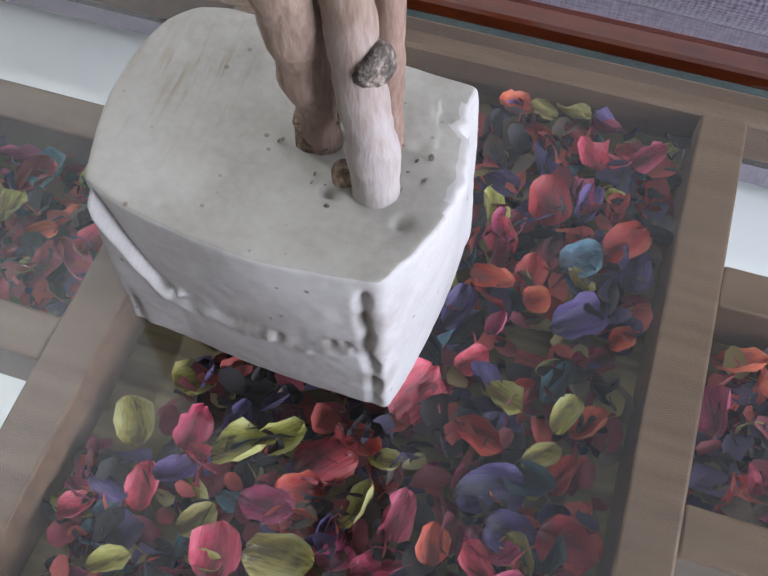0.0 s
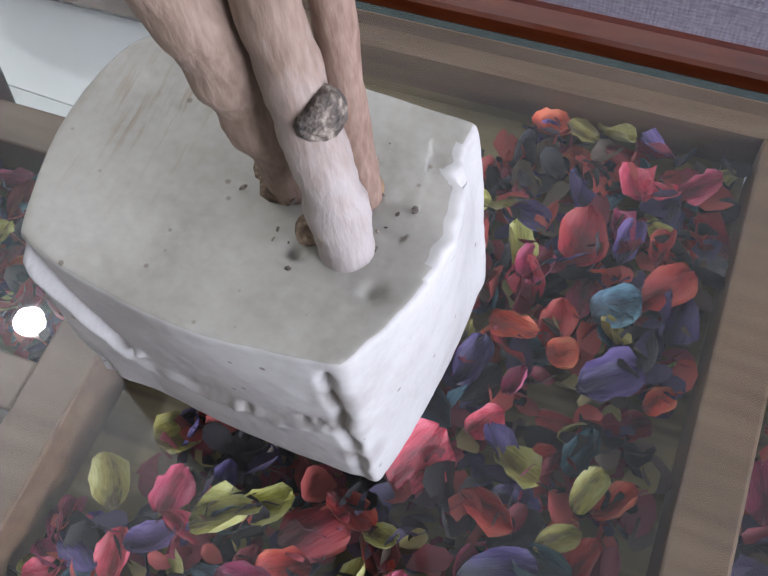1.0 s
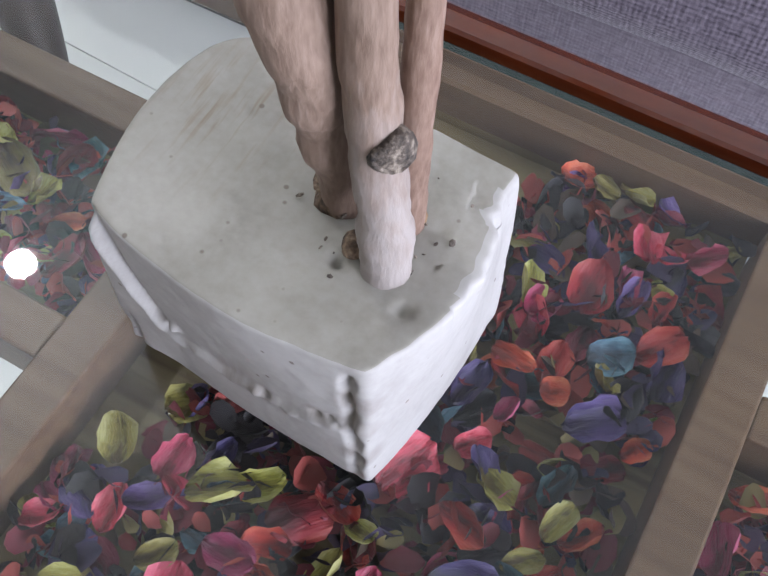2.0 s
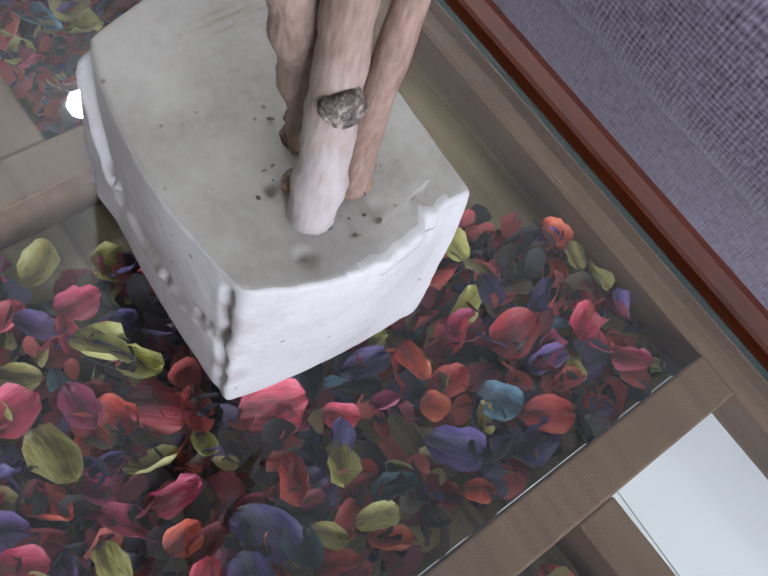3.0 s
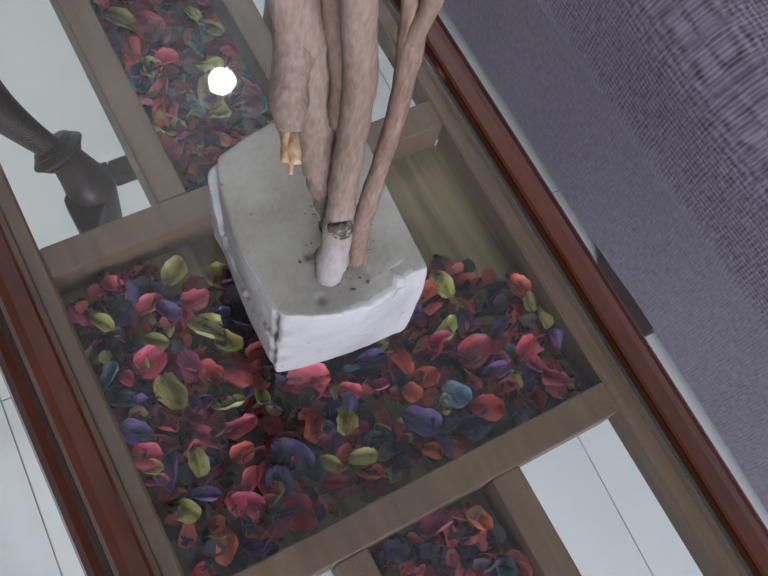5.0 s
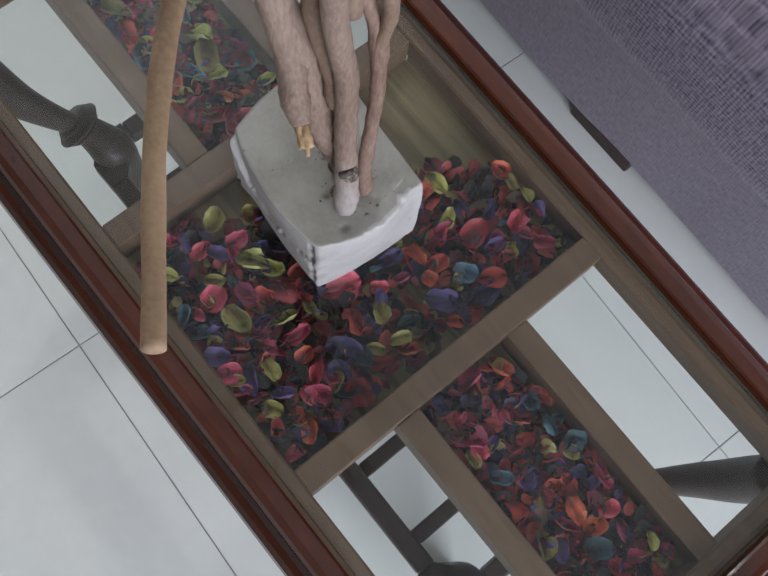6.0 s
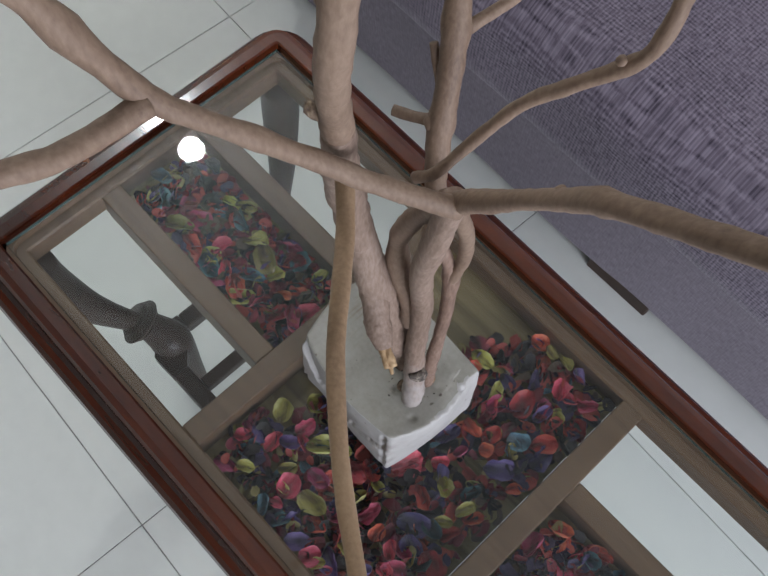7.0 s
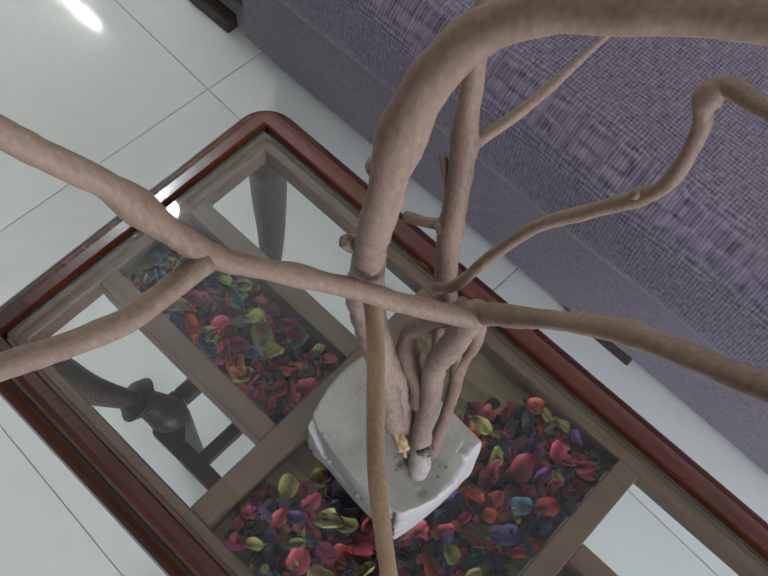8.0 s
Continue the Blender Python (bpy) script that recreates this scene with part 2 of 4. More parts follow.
def petal_surface(name, base, body, edge):
    """Dry petal: dark at its base, paler at the rim, with fine veins along it and the shade of its cup painted in."""
    m, nt, bsdf, node, link = nodes_of(name)
    co, sep, info = node("ShaderNodeTexCoord"), node("ShaderNodeSeparateXYZ"), node("ShaderNodeObjectInfo")
    link(co.outputs["Generated"], sep.inputs[0])
    mp, vein, blot = node("ShaderNodeMapping"), node("ShaderNodeTexNoise"), node("ShaderNodeTexNoise")
    mp.inputs["Scale"].default_value = (2.5, 22.0, 6.0)
    link(co.outputs["Generated"], mp.inputs[0])
    link(mp.outputs[0], vein.inputs["Vector"])
    vein.inputs["Scale"].default_value, vein.inputs["Detail"].default_value = 1.0, 3.0
    blot.noise_dimensions = "4D"
    blot.inputs["Scale"].default_value, blot.inputs["Detail"].default_value = 3.0, 4.0
    link(co.outputs["Generated"], blot.inputs["Vector"])
    seedling = node("ShaderNodeMath")
    seedling.operation = "MULTIPLY"
    seedling.inputs[1].default_value = 40.0
    link(info.outputs["Random"], seedling.inputs[0])
    link(seedling.outputs[0], blot.inputs["W"])
    total = node("ShaderNodeMath")
    total.operation = "MULTIPLY_ADD"
    total.inputs[1].default_value = 0.55
    link(sep.outputs["X"], total.inputs[0])
    link(vein.outputs["Fac"], total.inputs[2])
    both = node("ShaderNodeMath")
    both.operation = "ADD"
    link(total.outputs[0], both.inputs[0])
    link(blot.outputs["Fac"], both.inputs[1])
    # painted shade of the cup: the hollow is coloured darker than the rim
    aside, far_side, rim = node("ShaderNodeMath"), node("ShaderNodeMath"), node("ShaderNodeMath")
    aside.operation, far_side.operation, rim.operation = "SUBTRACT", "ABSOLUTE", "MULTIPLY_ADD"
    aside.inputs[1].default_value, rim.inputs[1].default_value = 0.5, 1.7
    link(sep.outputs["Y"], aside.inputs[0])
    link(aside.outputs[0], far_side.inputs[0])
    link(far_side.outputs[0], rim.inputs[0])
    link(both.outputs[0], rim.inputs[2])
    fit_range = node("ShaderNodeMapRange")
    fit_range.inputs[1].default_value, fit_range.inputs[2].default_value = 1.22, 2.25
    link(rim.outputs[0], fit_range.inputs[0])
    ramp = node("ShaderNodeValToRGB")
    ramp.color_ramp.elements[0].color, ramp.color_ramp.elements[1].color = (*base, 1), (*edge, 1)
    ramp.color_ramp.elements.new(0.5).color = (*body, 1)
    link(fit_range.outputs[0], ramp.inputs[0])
    hsv = node("ShaderNodeHueSaturation")
    for key, low, high in (("Hue", 0.478, 0.512), ("Value", 0.45, 1.15)):
        r = node("ShaderNodeMapRange")
        r.inputs[3].default_value, r.inputs[4].default_value = low, high
        link(info.outputs["Random"], r.inputs[0])
        link(r.outputs[0], hsv.inputs[key])
    link(ramp.outputs[0], hsv.inputs["Color"])
    link(hsv.outputs[0], bsdf.inputs["Base Color"])
    bp = node("ShaderNodeBump")
    bp.inputs["Strength"].default_value, bp.inputs["Distance"].default_value = 0.8, 0.0008
    link(both.outputs[0], bp.inputs["Height"])
    link(bp.outputs[0], bsdf.inputs["Normal"])
    bsdf.inputs["Roughness"].default_value = 0.5
    return m


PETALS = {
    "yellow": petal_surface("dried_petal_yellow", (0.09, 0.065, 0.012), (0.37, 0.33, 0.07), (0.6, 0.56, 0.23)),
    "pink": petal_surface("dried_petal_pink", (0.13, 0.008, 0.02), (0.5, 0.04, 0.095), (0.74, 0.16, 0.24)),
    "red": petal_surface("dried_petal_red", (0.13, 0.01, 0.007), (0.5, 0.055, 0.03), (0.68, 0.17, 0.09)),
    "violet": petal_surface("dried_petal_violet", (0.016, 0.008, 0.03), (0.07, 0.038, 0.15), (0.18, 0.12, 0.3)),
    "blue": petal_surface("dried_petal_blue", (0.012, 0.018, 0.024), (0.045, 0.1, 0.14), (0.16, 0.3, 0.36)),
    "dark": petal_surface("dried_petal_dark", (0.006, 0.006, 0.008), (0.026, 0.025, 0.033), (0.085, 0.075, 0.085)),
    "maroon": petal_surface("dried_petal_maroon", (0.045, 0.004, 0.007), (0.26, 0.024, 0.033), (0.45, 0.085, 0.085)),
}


def litter(name):
    m, nt, bsdf, node, link = nodes_of(name)
    geo, ramp = node("ShaderNodeNewGeometry"), node("ShaderNodeValToRGB")
    ramp.color_ramp.interpolation = "CONSTANT"
    ramp.color_ramp.elements[0].color = (0.02, 0.016, 0.018, 1)
    ramp.color_ramp.elements[1].position, ramp.color_ramp.elements[1].color = 0.93, (0.3, 0.24, 0.1, 1)
    for at, c in ((0.3, (0.16, 0.022, 0.035)), (0.52, (0.05, 0.035, 0.08)), (0.66, (0.34, 0.06, 0.05)), (0.82, (0.1, 0.07, 0.05))):
        ramp.color_ramp.elements.new(at).color = (*c, 1)
    link(geo.outputs["Random Per Island"], ramp.inputs[0])
    link(ramp.outputs[0], bsdf.inputs["Base Color"])
    bsdf.inputs["Roughness"].default_value = 0.7
    return m


LITTER = litter("petal_crumbs")


def plaster_with_stains(name, tones):
    """Cast plaster with brown scrape marks near one corner and scattered dark specks."""
    m = surface(name, tones, 0.8, 22, fine=300, bump=0.16, depth=0.0007, mix=0.22)
    nt = m.node_tree
    node, link, bsdf = nt.nodes.new, nt.links.new, nt.nodes["Principled BSDF"]
    base = bsdf.inputs["Base Color"].links[0].from_socket
    co, mp = node("ShaderNodeTexCoord"), node("ShaderNodeMapping")
    mp.inputs["Rotation"].default_value, mp.inputs["Scale"].default_value = (0, 0, radians(-28)), (420, 36, 80)
    streak = node("ShaderNodeTexNoise")
    streak.inputs["Scale"].default_value, streak.inputs["Detail"].default_value = 1.0, 3.0
    link(co.outputs["Object"], mp.inputs[0])
    link(mp.outputs[0], streak.inputs["Vector"])
    far = node("ShaderNodeVectorMath")
    far.operation = "DISTANCE"
    far.inputs[1].default_value = (-0.082, 0.018, 0.104)
    link(co.outputs["Object"], far.inputs[0])
    mask, line, both = node("ShaderNodeMapRange"), node("ShaderNodeMapRange"), node("ShaderNodeMath")
    mask.inputs[1].default_value, mask.inputs[2].default_value, mask.inputs[3].default_value, mask.inputs[4].default_value = 0.012, 0.045, 1.0, 0.0
    line.inputs[1].default_value, line.inputs[2].default_value, line.inputs[4].default_value = 0.54, 0.74, 0.7
    both.operation = "MULTIPLY"
    link(far.outputs["Value"], mask.inputs[0])
    link(streak.outputs["Fac"], line.inputs[0])
    link(mask.outputs[0], both.inputs[0])
    link(line.outputs[0], both.inputs[1])
    stain = node("ShaderNodeMix")
    stain.data_type = "RGBA"
    stain.inputs[7].default_value = (0.2, 0.15, 0.1, 1)
    link(both.outputs[0], stain.inputs[0])
    link(base, stain.inputs[6])
    spot, ring, patch, blot = node("ShaderNodeVectorMath"), node("ShaderNodeMapRange"), node("ShaderNodeMath"), node("ShaderNodeMix")
    spot.operation, patch.operation, blot.data_type = "DISTANCE", "MULTIPLY", "RGBA"
    spot.inputs[1].default_value = (-0.036, -0.058, 0.056)
    link(co.outputs["Object"], spot.inputs[0])
    link(spot.outputs["Value"], ring.inputs[0])
    ring.inputs[1].default_value, ring.inputs[2].default_value, ring.inputs[3].default_value, ring.inputs[4].default_value = 0.002, 0.012, 0.9, 0.0
    link(ring.outputs[0], patch.inputs[0])
    link(streak.outputs["Fac"], patch.inputs[1])
    blot.inputs[7].default_value = (0.22, 0.17, 0.11, 1)
    link(patch.outputs[0], blot.inputs[0])
    link(stain.outputs[2], blot.inputs[6])
    stain = blot
    for at, reach in (((0.0075, -0.0455, 0.075), 0.011), ((0.0085, -0.0455, 0.055), 0.01), ((0.0095, -0.046, 0.03), 0.011), ((-0.044, -0.0535, 0.047), 0.013), ((-0.03, -0.0525, 0.046), 0.008), ((-0.006, -0.05, 0.053), 0.007), ((-0.101, -0.039, 0.05), 0.01)):
        near, fade, times, grime = node("ShaderNodeVectorMath"), node("ShaderNodeMapRange"), node("ShaderNodeMath"), node("ShaderNodeMix")
        near.operation, times.operation, grime.data_type = "DISTANCE", "MULTIPLY", "RGBA"
        near.inputs[1].default_value = at
        link(co.outputs["Object"], near.inputs[0])
        link(near.outputs["Value"], fade.inputs[0])
        fade.inputs[1].default_value, fade.inputs[2].default_value, fade.inputs[3].default_value, fade.inputs[4].default_value = 0.001, reach, 1.25, 0.0
        link(fade.outputs[0], times.inputs[0])
        link(streak.outputs["Fac"], times.inputs[1])
        grime.inputs[7].default_value = (0.13, 0.1, 0.075, 1)
        link(times.outputs[0], grime.inputs[0])
        link(stain.outputs[2], grime.inputs[6])
        stain = grime
    cells, tiny = node("ShaderNodeTexVoronoi"), node("ShaderNodeMapRange")
    cells.inputs["Scale"].default_value = 75.0
    link(co.outputs["Object"], cells.inputs["Vector"])
    tiny.inputs[1].default_value, tiny.inputs[2].default_value, tiny.inputs[3].default_value, tiny.inputs[4].default_value = 0.05, 0.09, 0.8, 0.0
    link(cells.outputs["Distance"], tiny.inputs[0])
    speck = node("ShaderNodeMix")
    speck.data_type = "RGBA"
    speck.inputs[7].default_value = (0.12, 0.09, 0.07, 1)
    link(tiny.outputs[0], speck.inputs[0])
    link(stain.outputs[2], speck.inputs[6])
    link(speck.outputs[2], bsdf.inputs["Base Color"])
    return m


def scuffed(m, colour, scale=55.0):
    """Small scuffs through the varnish."""
    nt = m.node_tree
    node, link, bsdf = nt.nodes.new, nt.links.new, nt.nodes["Principled BSDF"]
    base = bsdf.inputs["Base Color"].links[0].from_socket
    co, mp, n, r, mix = node("ShaderNodeTexCoord"), node("ShaderNodeMapping"), node("ShaderNodeTexNoise"), node("ShaderNodeMapRange"), node("ShaderNodeMix")
    mp.inputs["Scale"].default_value = (0.4, 1.0, 1.0)
    link(co.outputs["Object"], mp.inputs[0])
    link(mp.outputs[0], n.inputs["Vector"])
    n.inputs["Scale"].default_value, n.inputs["Detail"].default_value = scale, 2.0
    r.inputs[1].default_value, r.inputs[2].default_value = 0.75, 0.8
    mix.data_type = "RGBA"
    mix.inputs[7].default_value = (*colour, 1)
    link(n.outputs["Fac"], r.inputs[0])
    link(r.outputs[0], mix.inputs[0])
    link(base, mix.inputs[6])
    link(mix.outputs[2], bsdf.inputs["Base Color"])


scuffed(VARNISH, (0.36, 0.12, 0.035))
scuffed(VARNISHDARK, (0.2, 0.07, 0.03))
scuffed(FRAMEWOOD, (0.4, 0.32, 0.24), 90.0)

PLASTER = plaster_with_stains("grey_white_plaster", [(0.315, 0.298, 0.28), (0.37, 0.352, 0.333), (0.41, 0.393, 0.375)])
# grey-green skin tone plus painted shade: the top gets less daylight than the sides
PLASTERTOP = plaster_with_stains("shade_toned_grey_skin", [(0.215, 0.2, 0.17), (0.275, 0.26, 0.225), (0.32, 0.305, 0.268)])

# ---- building helpers ----
def part(name, bm, material, parent=None, label="", smooth=False, extra=()):
    me = bpy.data.meshes.new(name)
    bmesh.ops.recalc_face_normals(bm, faces=bm.faces[:])
    bm.to_mesh(me)
    bm.free()
    for m in (material, *extra):
        me.materials.append(m)
    if smooth:
        me.polygons.foreach_set("use_smooth", [True] * len(me.polygons))
    ob = new(name, me)
    if parent:
        ob.parent = parent
    if label:
        ob["label"] = label
    return ob


def thing(name, label, category, group="", at=(0, 0, 0), kind=""):
    ob = new(name)
    ob.location = at
    ob.empty_display_size = 0.05
    return tagged(ob, label, category, group, kind)


def box(x0, x1, y0, y1, z0, z1, bevel=0.0, bm=None):
    bm = bm or bmesh.new()
    m = Matrix.Translation(((x0 + x1) / 2, (y0 + y1) / 2, (z0 + z1) / 2)) @ Matrix.Diagonal((x1 - x0, y1 - y0, z1 - z0, 1))
    made = bmesh.ops.create_cube(bm, size=1, matrix=m)
    if bevel:
        edges = list({e for v in made["verts"] for e in v.link_edges})
        bmesh.ops.bevel(bm, geom=edges, offset=bevel, segments=2, affect="EDGES", profile=0.5)
    return bm


def prism(outline, z0, z1):
    bm = bmesh.new()
    low, high = [[bm.verts.new((x, y, z)) for x, y in outline] for z in (z0, z1)]
    bm.faces.new(low)
    top = bm.faces.new(high)
    for k in range(len(outline)):
        n = (k + 1) % len(outline)
        bm.faces.new((low[k], low[n], high[n], high[k]))
    bmesh.ops.bevel(bm, geom=list(top.edges), offset=0.002, segments=2, affect="EDGES")
    return bm


def smooth_path(points, steps):
    """A Catmull-Rom curve through points of any dimension."""
    p = np.array(points, float)
    p = np.vstack([2 * p[0] - p[1], p, 2 * p[-1] - p[-2]])
    out = []
    for i in range(1, len(p) - 2):
        for s in range(steps):
            u = s / steps
            out.append(0.5 * (2 * p[i] + (p[i + 1] - p[i - 1]) * u + (2 * p[i - 1] - 5 * p[i] + 4 * p[i + 1] - p[i + 2]) * u * u
                              + (3 * p[i] - p[i - 1] - 3 * p[i + 1] + p[i + 2]) * u ** 3))
    out.append(p[-2])
    return np.array(out)


def tube(rows, steps=8, sides=14, rough=0.06, seed=0.0, bm=None, lumps=()):
    """A knobbly tube along rows of x, y, z, radius. lumps: place along it from 0 to 1, swelling, length."""
    bm = bm or bmesh.new()
    path = smooth_path(rows, steps)
    rings, up = [], Vector((0.3, 0.9, 0.2)).normalized()
    for i, (x, y, z, r) in enumerate(path):
        a, b = path[max(i - 1, 0)], path[min(i + 1, len(path) - 1)]
        d = Vector(b[:3] - a[:3]).normalized()
        side = d.cross(up).normalized()
        up = side.cross(d).normalized()
        f = i / (len(path) - 1)
        r *= 1 + sum(s * math.exp(-((f - at) / w) ** 2) for at, s, w in lumps)
        ring = []
        for k in range(sides):
            t = 2 * math.pi * k / sides
            n = side * math.cos(t) + up * math.sin(t)
            c = Vector((x, y, z))
            q = (c + n * r) * 70 + Vector((seed, 0, 0))
            ring.append(bm.verts.new(c + n * r * (1 + rough * 2 * noise.noise(q) + rough * noise.noise(q * 3))))
        rings.append(ring)
    for a, b in zip(rings, rings[1:]):
        for k in range(sides):
            bm.faces.new((a[k], a[(k + 1) % sides], b[(k + 1) % sides], b[k]))
    for ring in (rings[0], rings[-1]):
        c = bm.verts.new(sum((v.co for v in ring), Vector()) / sides)
        for k in range(sides):
            bm.faces.new((ring[k], ring[(k + 1) % sides], c))
    return bm


def sweep(profile, half_x, half_y, radius, centre=(0, 0), corner=6):
    """A profile of (outwards, z) carried round a rectangle with rounded corners."""
    bm = bmesh.new()
    spine = []
    for cx, cy, a0 in ((1, 1, 0), (-1, 1, 90), (-1, -1, 180), (1, -1, 270)):
        for i in range(corner + 1):
            a = radians(a0 + 90 * i / corner)
            spine.append((cx * (half_x - radius), cy * (half_y - radius), math.cos(a), math.sin(a)))
    rings = [[bm.verts.new((centre[0] + x + c * max(radius + o, 0.0005), centre[1] + y + s * max(radius + o, 0.0005), z)) for o, z in profile] for x, y, c, s in spine]
    n = len(profile)
    for a, b in zip(rings, rings[1:] + rings[:1]):
        for k in range(n):
            bm.faces.new((a[k], b[k], b[(k + 1) % n], a[(k + 1) % n]))
    return bm


# ---- the room ----
X0, X1, Y0, Y1, TOP = ROOM
T = 0.12
tagged(part("ceiling", box(X0 - T, X1 + T, Y0 - T, Y1 + T, TOP, TOP + T), CEILING), "plain light grey painted ceiling over the room", "ceiling", kind="structure")
tagged(part("wall_north", box(X0 - T, X1 + T, Y1, Y1 + T, -0.05, TOP), WALL), "white painted wall behind the sofa", "wall", kind="structure")
tagged(part("wall_south", box(X0 - T, X1 + T, Y0 - T, Y0, -0.05, TOP), WALLFAR), "unseen wall across the room, dark beige to cut bounced light", "wall", kind="structure")
tagged(part("wall_west", box(X0 - T, X0, Y0, Y1, -0.05, TOP), WALL), "white painted end wall", "wall", kind="structure")
bm = bmesh.new()
for y0, y1, z0, z1 in ((Y0, WINDOW[0], -0.05, TOP), (WINDOW[1], Y1, -0.05, TOP), (WINDOW[0], WINDOW[1], -0.05, WINDOW[2]), (WINDOW[0], WINDOW[1], WINDOW[3], TOP)):
    box(X1, X1 + T, y0, y1, z0, z1, bm=bm)
tagged(part("wall_east", bm, WALLFAR), "unseen wall with a wide window, dark beige to cut bounced light", "wall", kind="structure")
window = thing("window_1", "wide white-framed glazed balcony door letting in cool daylight", "window", kind="structure")
for y0, y1, z0, z1 in ((WINDOW[0], WINDOW[1], WINDOW[2], WINDOW[2] + 0.05), (WINDOW[0], WINDOW[1], WINDOW[3] - 0.05, WINDOW[3]),
                       (WINDOW[0], WINDOW[0] + 0.05, WINDOW[2] + 0.05, WINDOW[3] - 0.05), (WINDOW[1] - 0.05, WINDOW[1], WINDOW[2] + 0.05, WINDOW[3] - 0.05),
                       (WY - 0.025, WY + 0.025, WINDOW[2] + 0.05, WINDOW[3] - 0.05)):
    part("window_frame", box(X1 + 0.05, X1 + 0.09, y0, y1, z0, z1, 0.004), METALWHITE, window)

# lamps on ceiling and wall
lamp = thing("ceiling_lamp", "small round white ceiling lamp, switched on", "lamp", at=(-1.56, 0.62, TOP))
bm = bmesh.new()
bmesh.ops.create_cone(bm, cap_ends=True, segments=32, radius1=0.06, radius2=0.05, depth=0.03, matrix=pose(0, 0, -0.015))
part("lamp_base", bm, METALWHITE, lamp, smooth=False)
bm = bmesh.new()
bmesh.ops.create_uvsphere(bm, u_segments=36, v_segments=20, radius=0.046, matrix=pose(0, 0, -0.22) @ Matrix.Diagonal((1, 1, 0.8, 1)))
rod = bmesh.new()
bmesh.ops.create_cone(rod, cap_ends=True, segments=12, radius1=0.008, radius2=0.008, depth=0.16, matrix=pose(0, 0, -0.105))
part("rod", rod, METALWHITE, lamp)
part("bulb", bm, LAMPGLOW, lamp, "glowing white globe", smooth=True)
tubelamp = thing("tube_lamp", "white fluorescent tube lamp on the wall, switched on", "lamp", at=(-3.75, Y1 - 0.06, 2.6))
part("lamp_base", box(-0.62, 0.62, 0.02, 0.058, -0.03, 0.03, 0.006), METALWHITE, tubelamp)
bm = bmesh.new()
bmesh.ops.create_cone(bm, cap_ends=True, segments=16, radius1=0.014, radius2=0.014, depth=1.18, matrix=pose(0, -0.005, 0, 0, 90, 0))
part("tube", bm, TUBEGLOW, tubelamp, "glowing glass tube", smooth=True)

# ---- the table ----
CY = 0.0055                    # the table's middle
ZD, ZG = 0.438, 0.4525         # top of the dividers, top of the glass
table = thing("coffee_table", "red-brown varnished wooden coffee table with glass top and potpourri trays", "coffee table", at=(0, CY, 0))
rim_profile = [(-0.04, 0.4465), (-0.0395, 0.4555), (-0.0375, 0.4572), (-0.027, 0.4575), (-0.021, 0.4555), (-0.018, 0.451), (-0.0172, 0.443), (-0.0168, 0.4405),
               (-0.0125, 0.4395), (-0.0065, 0.4365), (-0.002, 0.431), (0.0, 0.424), (-0.001, 0.4185), (-0.005, 0.415), (-0.009, 0.4135), (-0.0095, 0.41),
               (-0.013, 0.407), (-0.014, 0.389), (-0.017, 0.384), (-0.036, 0.384), (-0.036, 0.4465)]
rim_mesh = sweep(rim_profile, 0.444, 0.219, 0.042)
# lower faces and the groove take a darker copy of the rim colour
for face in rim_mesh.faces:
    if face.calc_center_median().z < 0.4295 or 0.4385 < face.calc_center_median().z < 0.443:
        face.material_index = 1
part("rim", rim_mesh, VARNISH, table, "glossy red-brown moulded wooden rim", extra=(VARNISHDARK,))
# ledge that carries the glass
ledge = [(-0.0365, 0.4455), (-0.0365, 0.412), (-0.056, 0.412), (-0.056, 0.436), (-0.054, ZD), (-0.0445, ZD), (-0.0435, 0.4455)]
part("inner_frame", sweep(ledge, 0.444, 0.219, 0.058, corner=4), FRAMEWOOD, table)
pane = part("glass_top", box(-0.4005, 0.4005, -0.1755, 0.1755, ZG - 0.006, ZG, 0.001), GLASS, table, "clear glass top", extra=(GLASSEDGE,))
pane.data.materials.append(CLEAR)
for f in pane.data.polygons:
    if abs(f.normal.z) < 0.5:
        f.material_index = 1
    elif f.normal.z < 0:
        f.material_index = 2
pane.visible_shadow = False
YL = 0.163
for s in (-1, 1):
    x0, x1 = sorted((s * 0.121, s * 0.1455))
    part("cross_divider", box(x0, x1, -YL, YL, 0.398, ZD, 0.0015), FRAMEWOOD, table)
    for q in (-1, 1):
        y0, y1 = sorted((q * 0.0495, q * 0.073))
        a, b = sorted((s * 0.1455, s * 0.388))
        part("long_divider", box(a, b, y0, y1, 0.398, ZD - 0.001, 0.0015), FRAMEWOOD, table)
    a, b = sorted((s * 0.1455, s * 0.388))
    part("tray_board", box(a, b, -0.0495, 0.0495, 0.398, 0.404), TRAYWOOD, table)
part("tray_board", box(-0.1205, 0.1205, -0.176, 0.176, 0.398, 0.404), TRAYWOOD, table, "bare olive-brown tray board")
for s in (-1, 1):
    y0, y1 = sorted((s * 0.1635, s * 0.17))
    part("tray_side", box(-0.1205, 0.1205, y0, y1, 0.4042, 0.4118), TRAYWOOD, table)
    x0, x1 = sorted((s * 0.3885, s * 0.394))
    part("tray_side", box(x0, x1, -0.072, 0.072, 0.398, 0.4118), TRAYWOOD, table)

